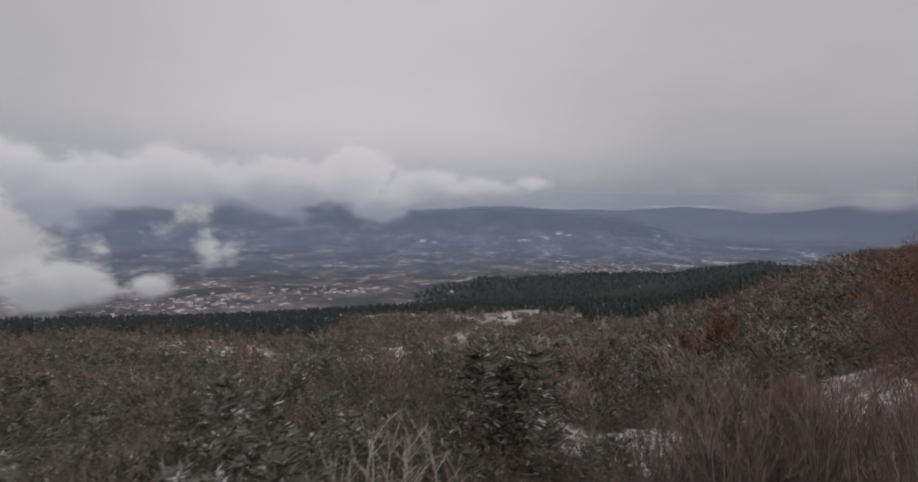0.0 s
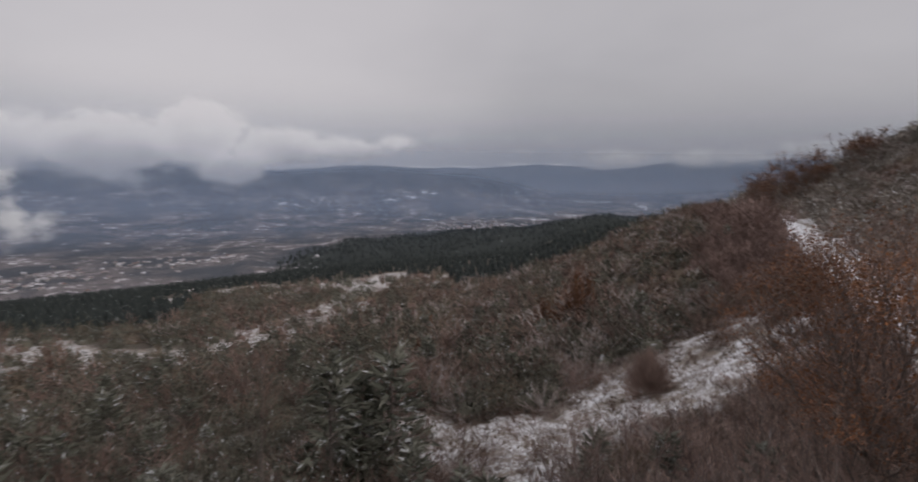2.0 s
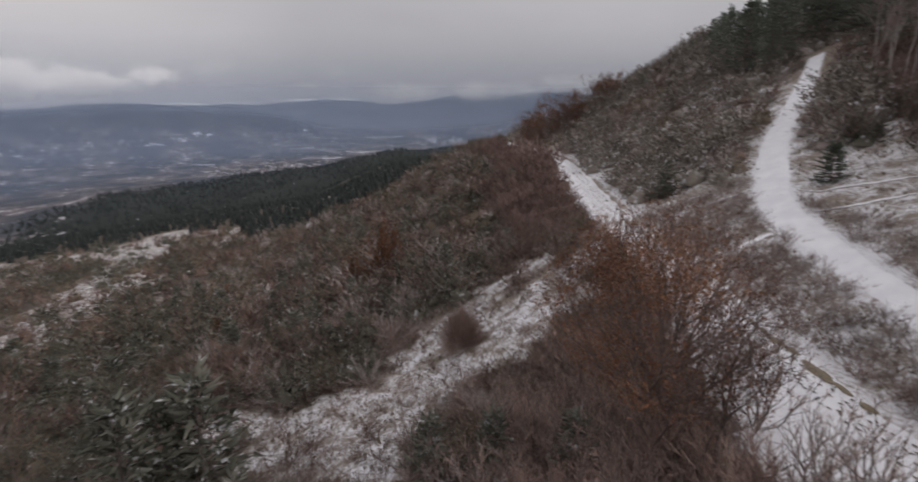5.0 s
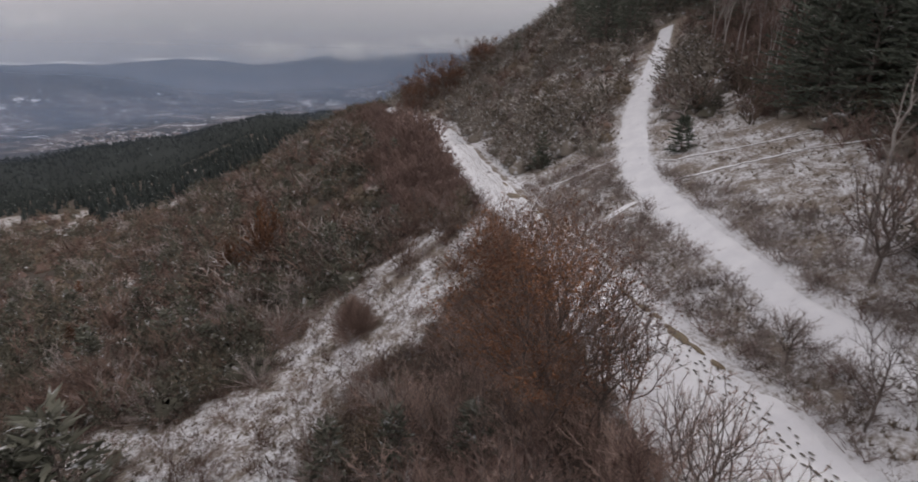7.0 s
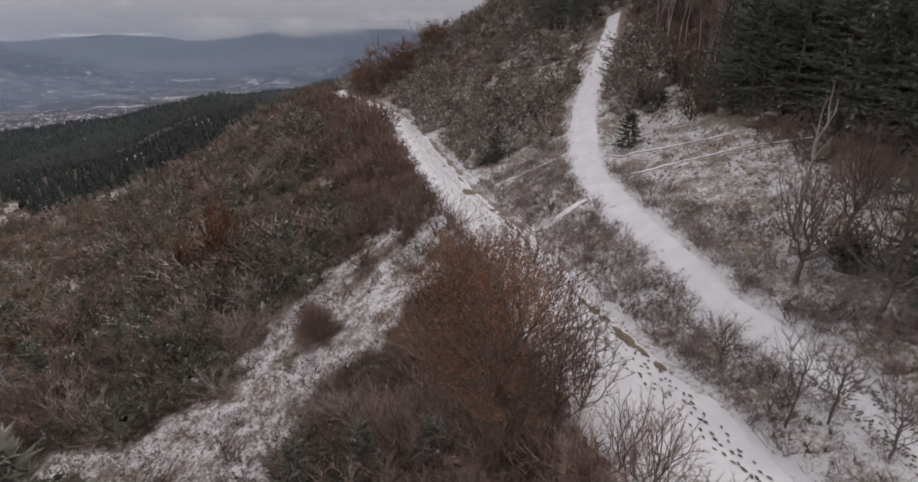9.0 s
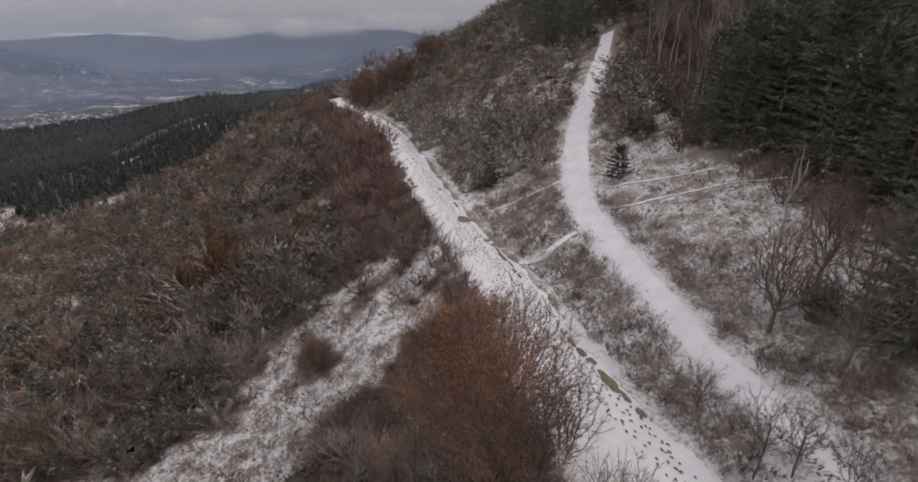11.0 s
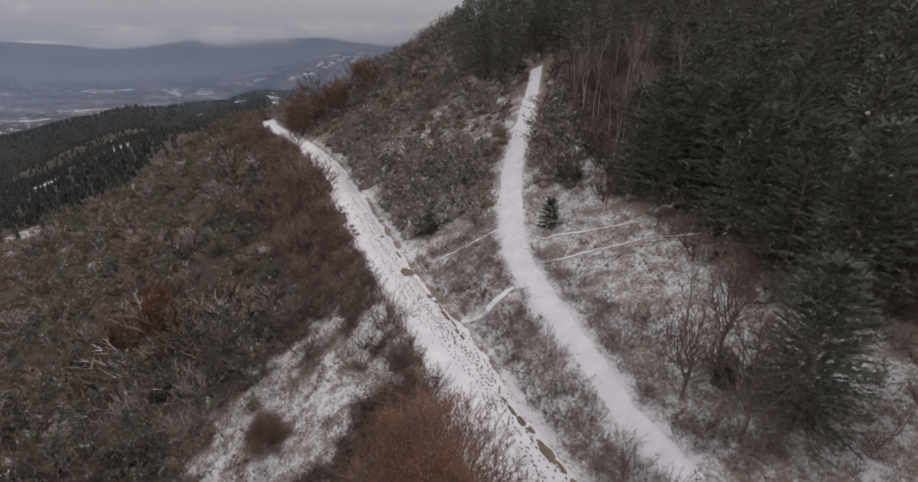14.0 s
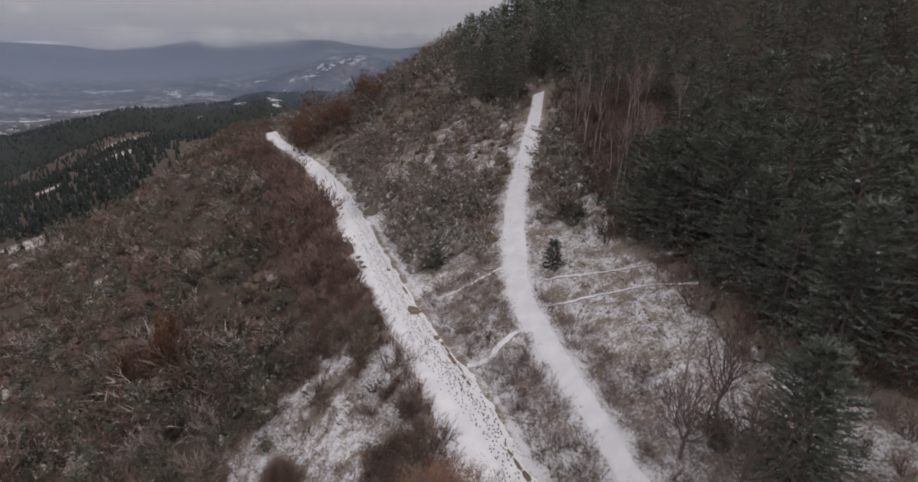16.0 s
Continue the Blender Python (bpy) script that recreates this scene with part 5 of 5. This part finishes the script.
def build_single_trees():
    bare_tree("beech_tree", 17.3, 14.8, 201, 9.4, BARK, BEECH_TWIG, "beech below the track still holding orange-brown leaves", leaves=0.5, side=(-0.8, 0.9), radius=4.9, nodes=4200, twigs=8, clear=0.2, tip=0.0052, twig=0.0038)
    bare_tree("beech_tree", 16.7, 12.2, 202, 6.4, BARK, BEECH_TWIG, "slender beech with few brown leaves beside the track", leaves=0.2, radius=1.8, nodes=620, twigs=6, clear=0.22, tip=0.0055, twig=0.004)
    for i, (x, y, h) in enumerate([(16.3, 9.5, 3.1), (15.3, 8.3, 3.7)]):
        bare_tree("bare_tree", x, y, 203 + i, h, BARK, BEECH_TWIG, "small bare tree at the edge of the wide track", "bare trees below the track", radius=0.5 * h, nodes=260, twigs=4, clear=0.14, tip=0.0046, twig=0.0032, stems=2)
    rng = np.random.default_rng(52)
    low_trees = [(16.2, 13.4, 5.5), (14.6, 15.5, 5.5), (17.2, 18.8, 5.2), (18.6, 12.0, 4.6), (22.0, 19.4, 4.4), (15.6, 8.4, 4.4), (14.8, 19.5, 4.6), (19.5, 20.5, 4.6), (16.8, 15.8, 5.6), (13.4, 6.4, 4.0)]
    for i in range(22):
        a, r = radians(26.5 + 18.5 * (i + rng.uniform(0.2, 0.8)) / 22), rng.uniform(10.5, 17)
        x, y = r * math.sin(a), r * math.cos(a)
        low_trees.append((x, y, -0.19 * r - 0.35 + 0.05 * (30 - math.degrees(a)) * -0.4 - float(terrain(x, y)) + rng.uniform(-0.8, 0.3)))
    for i, (x, y, h) in enumerate(low_trees):
        bare_tree("bare_tree", x, y, 210 + i, h, BARK, WARM_TWIG if i < 10 else RED_TWIG, "small bare brown tree growing below the track", "bare trees below the track", radius=0.36 * h + 0.5, nodes=330, twigs=8, clear=0.1, tip=0.006, twig=0.0048, stems=5)
    bare_tree("bare_tree", -2.0, 29.0, 219, 11.6, BARK, TWIG, "slender bare tree rising above the shrubs", fan=9, stems=3, boughs=16, twigs=6, girth=0.06, low=0.45, twig=0.012)
    bare_tree("dead_tree", -1.7, 11.8, 220, 7.6, PALE_BARK, GREY_TWIG, "bare tree with pale snow-dusted limbs below the lookout", radius=3.0, nodes=420, twigs=4, clear=0.3, tip=0.0065, twig=0.0048)
    bare_tree("dead_tree", -5.8, 9.6, 221, 6.6, PALE_BARK, GREY_TWIG, "leaning bare tree with pale limbs below the lookout", radius=2.8, nodes=320, twigs=4, clear=0.25, tip=0.0065, twig=0.0048)
    for i, (x, y, h) in enumerate([(29.9, 5.5, 6.6), (27.2, 2.4, 8.2), (33.6, 3.8, 6.5)]):
        bare_tree("bare_tree", x, y, 230 + i, h, BARK, RED_TWIG, "tall bare tree with fine brown twigs beside the upper track", "bare trees by the upper track", leaves=0.02, radius=0.36 * h, nodes=760, twigs=7, clear=0.24, tip=0.0075, twig=0.0036)
    bare_tree("birch_tree", 32.6, 6.0, 236, 9.2, PALE_BARK, RED_TWIG, "slim forked birch with pale bark beside the upper track", radius=0.9, nodes=34, twigs=3, clear=0.45, tip=0.017, twig=0.006)
    for i, (x, y, h) in enumerate([(21.3, 4.9, 4.6), (21.7, 3.7, 3.6), (20.6, 2.0, 3.0), (24.3, 7.6, 2.4)]):
        bare_tree("sapling", x, y, 240 + i, h, BARK, FINE_TWIG, "thin bare sapling between the snowy tracks", "saplings between the tracks", radius=0.36 * h, nodes=260, twigs=4, clear=0.32, tip=0.0045, twig=0.0034)
    rng = np.random.default_rng(51)
    for i in range(34):
        x, y = rng.uniform(60, 98), 0.0
        y = float(np.interp(x, FOREST_EDGE_X, FOREST_EDGE_Y)) + rng.uniform(-9.0, 2.6)
        bare_tree("birch_tree", x, y, 250 + i, rng.uniform(8.5, 12.5), PALE_BARK, RED_TWIG, "slim birch with pale bark and red-brown twigs", "birches at the edge of the pine wood", spread=24, levels=3, girth=0.055, split=5, clear=0.36, twig=0.02)
    for i in range(28):
        a, r = radians(rng.uniform(44.8, 54.0)), rng.uniform(152, 196)
        bare_tree("beech_tree", 1 + r * math.sin(a), 6 + r * math.cos(a), 290 + i, rng.uniform(8, 12.5), BARK, RED_TWIG, "beech with red-brown twigs and leaves on the crest", "beeches on the crest", leaves=(0.95, 0.5, 0.8)[i % 3], fan=32, stems=9, boughs=8, twigs=5, girth=0.08, low=0.1, twig=0.05)
    ob = thing("round_bush", 22.7, 33.4, "round dense brown bush alone on the snowy clearing", "bush")
    q = np.random.default_rng(300)
    d = toward(q, 5200, 0, 100)
    lump = 0.9 + 0.12 * np.sin(4 * np.arctan2(d[:, 1], d[:, 0])) * np.cos(3 * d[:, 2])
    tip = d * (2.4, 2.4, 3.3) * (lump * q.uniform(0.8, 1.06, 5200))[:, None] + (0, 0, 0.4)
    mesh_object("branchwork", *spikes(tip * q.uniform(0.25, 0.8, 5200)[:, None] + q.normal(0, 0.12, (5200, 3)), tip, 0.009, False), BEECH_TWIG, ob)
    ob = thing("round_bush", 31.2, 3.4, "dark evergreen bush under the bare trees", "bush")
    mesh_object("branchwork", *shrub_shape(303, 10, 6, 0.012), BARK, ob)
    mesh_object("foliage", *juniper_shape(304, 40, 20, 0.012, 0.7), FROST_NEEDLE, ob)
    ob.scale = (4.2, 4.2, 2.9)
    ob = thing("round_bush", 60.2, 20.9, "wide low evergreen bush dusted with snow under the birches", "bush")
    mesh_object("branchwork", *shrub_shape(305, 14, 9, 0.010), BARK, ob)
    mesh_object("foliage", *juniper_shape(306, 46, 22, 0.012, 0.7), FROST_NEEDLE, ob)
    ob.scale = (5.6, 5.6, 3.4)
    ob = thing("round_bush", 52.6, 36.2, "round dark evergreen bush with bare stems beside the track", "bush")
    mesh_object("branchwork", *shrub_shape(301, 12, 6, 0.012), BARK, ob)
    mesh_object("foliage", *needle_shape(302, 420, 0.03, 0.9), NEEDLE, ob)
    ob.scale = (3.4, 3.4, 3.2)
    for i, (x, y, k) in enumerate(ORANGE_BUSHES):
        ob = thing("orange_bush", x, y, "bush still full of orange-brown leaves on the slope", "bush", "orange bushes on the slope")
        boughs, faces = shrub_shape(330 + i, 16, 10, 0.006)
        mesh_object("branchwork", boughs * 0.72, faces, BARK, ob)
        mesh_object("foliage", *needle_shape(340 + i, 900, 0.011, 1.0), ORANGE_LEAF, ob)
        ob.scale = (k, k, k * 1.25)
    for i, (x, y, k) in enumerate([(44.8, 31.8, 1.0), (38.2, 24.1, 0.9), (40.4, 23.2, 1.1), (33.2, 33.6, 1.7), (31.6, 30.6, 1.6), (29.4, 29.4, 1.5), (35.5, 36.0, 2.2)]):
        ob = thing("small_bush", x, y, "small bare brown bush at the edge of the snow", "bush", "small bushes by the track")
        mesh_object("branchwork", *shrub_shape(310 + i, 14, 9, 0.014), TWIG, ob)
        ob.scale = (k * 1.15, k * 1.15, k)
    for i, (x, y, k) in enumerate([(28.6, -3.9, 1.7), (30.4, -4.9, 1.5), (31.4, -3.6, 1.3), (32.6, -5.6, 1.8), (27.2, -2.7, 1.5), (34.0, -4.6, 1.4), (29.4, -6.2, 1.8), (27.0, 1.2, 1.1), (28.0, 3.9, 0.9)]):
        ob = thing("brown_bush", x, y, "red-brown twiggy bush in thin snow beside the dark pine", "bush", "brown bushes round the pine")
        mesh_object("branchwork", *shrub_shape(360 + i, 16, 14, 0.0075), RED_TWIG, ob)
        ob.scale = (k * 1.3, k * 1.3, k)


build_single_trees()


# ---- on the tracks: prints, mud, stones ----


def build_prints():
    """Boot prints along the wide track, ruts and few prints on the upper."""
    rng = np.random.default_rng(61)
    at, c, across = resample(WIDE_TRACK, 0.1)
    up_at, up_c, up_across = resample(UPPER_TRACK, 0.1)
    spots = []
    lanes = [(2.2, 12, 120, 0.36, 0.10), (1.9, 16, 112, 0.38, 0.12), (1.5, 13, 118, 0.42, 0.14), (1.15, 30, 100, 0.40, 0.14), (0.8, 38, 104, 0.44, 0.16), (1.3, 40, 84, 0.34, 0.25), (0.45, 42, 90, 0.46, 0.18), (0.1, 46, 84, 0.5, 0.25), (-0.5, 52, 78, 1.2, 0.5), (-1.0, 70, 100, 1.8, 0.8)]
    for lane, first, last, step, spread in lanes:
        for d in np.arange(first, last, step):
            i = min(int((d + rng.normal(0, 0.08)) / 0.1), len(c) - 1)
            side = lane - 0.75 * ramp(d, 38, 52) + 0.12 * math.sin(d / 3.1 + lane * 5) + rng.normal(0, spread)
            p = c[i] + across[i] * side
            spots.append((p[0], p[1], math.atan2(across[i][0], -across[i][1]) + rng.normal(0, 0.35), 0))
    # Two dark ruts at the upper track's foot, made of small specks.
    for first, last, step in [(4, 16.5, 0.05), (4, 15.5, 0.06), (47, 49, 0.6), (60, 62, 0.8)]:
        for d in np.arange(first, last, step):
            i = min(int(d / 0.1), len(up_c) - 1)
            p = up_c[i] + up_across[i] * (rng.choice((-0.45, 0.5)) + rng.normal(0, 0.12))
            spots.append((p[0], p[1], rng.uniform(0, 6.3), 1))
    s = np.array(spots)
    a = np.arange(8) * 2 * np.pi / 8
    outline = np.stack([0.14 * np.cos(a), 0.062 * np.sin(a) * (1 + 0.25 * np.cos(a))], -1)
    k = (rng.uniform(0.62, 0.95, len(s)) * np.where(s[:, 3] > 0, 0.7, 1.0))[:, None]
    co, si = np.cos(s[:, 2])[:, None], np.sin(s[:, 2])[:, None]
    px = s[:, :1] + (outline[None, :, 0] * co - outline[None, :, 1] * si) * k
    py = s[:, 1:2] + (outline[None, :, 0] * si + outline[None, :, 1] * co) * k
    rim = np.stack([px, py, terrain(px, py) + 0.098], -1)
    low = np.stack([s[:, 0] + 0 * k[:, 0], s[:, 1], terrain(s[:, 0], s[:, 1]) + 0.085], -1)[:, None]
    verts = np.concatenate([rim, low], 1).reshape(-1, 3)
    i = np.arange(8)
    tri = np.stack([i, (i + 1) % 8, 0 * i + 8], -1)
    faces = (np.arange(len(s))[:, None, None] * 9 + tri[None]).reshape(-1, 3)
    stuff("boot_prints", (verts, faces), PRINT, "dark boot prints and rut specks in the snow of the tracks", "footprints")


def patch(name, x, y, long, short, turn, mat, label, category, lift=0.082):
    """An irregular flat patch of bare ground showing in the snow."""
    rng = np.random.default_rng(int(abs(x * 13 + y * 7)))
    a = np.arange(22) * 2 * np.pi / 22
    r = 1 + np.convolve(rng.normal(0, 0.16, 26), np.ones(5) / 3, "valid")
    rings = []
    for f in (1.0, 0.82, 0.4):
        u, v = long * np.cos(a) * r * f, short * np.sin(a) * r * f
        px, py = x + u * math.cos(turn) - v * math.sin(turn), y + u * math.sin(turn) + v * math.cos(turn)
        rings.append(np.stack([px, py, terrain(px, py) + lift * (1.0 if f < 1 else 0.55)], -1))
    verts = np.concatenate(rings + [np.array([[x, y, float(terrain(x, y)) + lift]])])
    n = len(a)
    quads = grid_faces(3, n, True)
    tris = np.concatenate([quads[:, [0, 1, 2]], quads[:, [0, 2, 3]], np.array([[2 * n + i, 2 * n + (i + 1) % n, 3 * n] for i in range(n)])])
    ob = mesh_object(name, verts, tris, mat, smooth_faces=True)
    return tagged(ob, label, category)


build_prints()
AHEAD = math.atan2(0.764, 0.645)
MUD_SPOTS = [(43.1, 33.3, 1.1, 0.7), (39.3, 28.4, 0.5, 0.32), (46.9, 37.0, 1.3, 0.18), (24.9, 12.0, 0.7, 0.34)]
mud_rng = np.random.default_rng(77)
for (ax, ay), (bx, by), count in [((38.6, 27.3), (34.2, 22.3), 7), ((28.2, 16.0), (23.4, 10.0), 8)]:
    for u in np.linspace(0, 1, count):
        MUD_SPOTS.append((ax + (bx - ax) * u + mud_rng.normal(0, 0.08), ay + (by - ay) * u + mud_rng.normal(0, 0.08), mud_rng.uniform(0.4, 0.65), mud_rng.uniform(0.12, 0.24)))
for x, y, long, short in MUD_SPOTS:
    patch("mud_patch", x, y, long, short, AHEAD, MUD, "ochre mud showing through the snow of the track", "mud")
for x, y, k in [(52.7, 48.4, 0.55), (50.3, 45.6, 0.5), (51.4, 46.9, 0.5), (51.0, 42.2, 0.35)]:
    patch("bare_patch", x, y, k, k * 0.7, 0.8, PRINT, "dark bare patch melted into the snow of the track", "bare ground", 0.095)


# ---- far off: mast and town ----


def build_mast(x, y, height):
    ob = thing("lattice_mast", x, y, "dark steel lattice mast behind the pines on the hilltop", "mast")
    w = lambda z: 2.1 - 1.5 * z / height
    for a, b in ((1, 1), (1, -1), (-1, 1), (-1, -1)):
        mesh_object("leg", *limbs([(a * w(0), b * w(0), 0)], [(a * w(height), b * w(height), height)], [0.22], [0.14], 6), STEEL, ob)
    zs = np.linspace(0, height, 13)
    for i in range(12):
        b, e = [], []
        for p, q in (((1, 1), (1, -1)), ((1, -1), (-1, -1)), ((-1, -1), (-1, 1)), ((-1, 1), (1, 1))):
            lo, hi = w(zs[i]), w(zs[i + 1])
            b += [(p[0] * lo, p[1] * lo, zs[i]), (p[0] * lo, p[1] * lo, zs[i])]
            e += [(q[0] * hi, q[1] * hi, zs[i + 1]), (q[0] * lo, q[1] * lo, zs[i])]
        mesh_object("brace", *limbs(b, e, [0.09] * 8, [0.09] * 8, 4), STEEL, ob)
    mesh_object("platform", *limbs([(0, 0, height - 3)], [(0, 0, height - 2.6)], [1.6], [1.6], 8), STEEL, ob)


build_mast(1 + 176 * math.sin(radians(68.2)), 6 + 176 * math.cos(radians(68.2)), 17.0)


def build_towns():
    """Small pale houses crowded on the valley floor."""
    rng = np.random.default_rng(71)
    places = []
    for azimuth, reach, wide, deep, n in [(-28, 1580, 7, 130, 110), (-15, 1720, 6, 120, 60), (17, 2500, 5, 240, 170), (24, 3700, 6, 420, 200), (4, 3300, 8, 380, 130), (36, 3000, 7, 420, 120)]:
        a, r = np.radians(azimuth + rng.normal(0, wide, n) * 0.7), reach + rng.normal(0, deep, n) * 0.6
        places.append(np.stack([r * np.sin(a), r * np.cos(a)], -1))
    p = np.concatenate(places)
    n = len(p)
    w, d, h = rng.uniform(2.5, 5.5, n), rng.uniform(3.5, 8, n), rng.uniform(3, 6, n)
    box = np.array([(-1, -1, 0), (1, -1, 0), (1, 1, 0), (-1, 1, 0), (-1, -1, 1), (1, -1, 1), (1, 1, 1), (-1, 1, 1)], float)
    gable = np.array([(-1.12, -1.08, 0.97), (1.12, -1.08, 0.97), (1.12, 1.08, 0.97), (-1.12, 1.08, 0.97), (0, -1.08, 1.55), (0, 1.08, 1.55)], float)
    a = rng.uniform(0, 3.14, n)
    z = terrain(p[:, 0], p[:, 1])

    def spread(shape):
        u, v = shape[None, :, 0] * w[:, None], shape[None, :, 1] * d[:, None]
        c, s = np.cos(a)[:, None], np.sin(a)[:, None]
        return np.stack([p[:, :1] + u * c - v * s, p[:, 1:] + u * s + v * c, z[:, None] - 1 + shape[None, :, 2] * h[:, None]], -1).reshape(-1, 3)

    sides = np.array([(0, 1, 5), (0, 5, 4), (1, 2, 6), (1, 6, 5), (2, 3, 7), (2, 7, 6), (3, 0, 4), (3, 4, 7)])
    slopes = np.array([(0, 4, 5), (0, 5, 3), (1, 2, 5), (1, 5, 4), (0, 1, 4), (3, 5, 2)])
    k = np.arange(n)[:, None, None]
    town = stuff("far_town", (spread(box), (k * 8 + sides[None]).reshape(-1, 3)), WALL, "crowded pale houses of a town on the valley floor", "town")
    mesh_object("roofs", spread(gable), (k * 6 + slopes[None]).reshape(-1, 3), ROOF, town, "red and snowy house roofs")


build_towns()
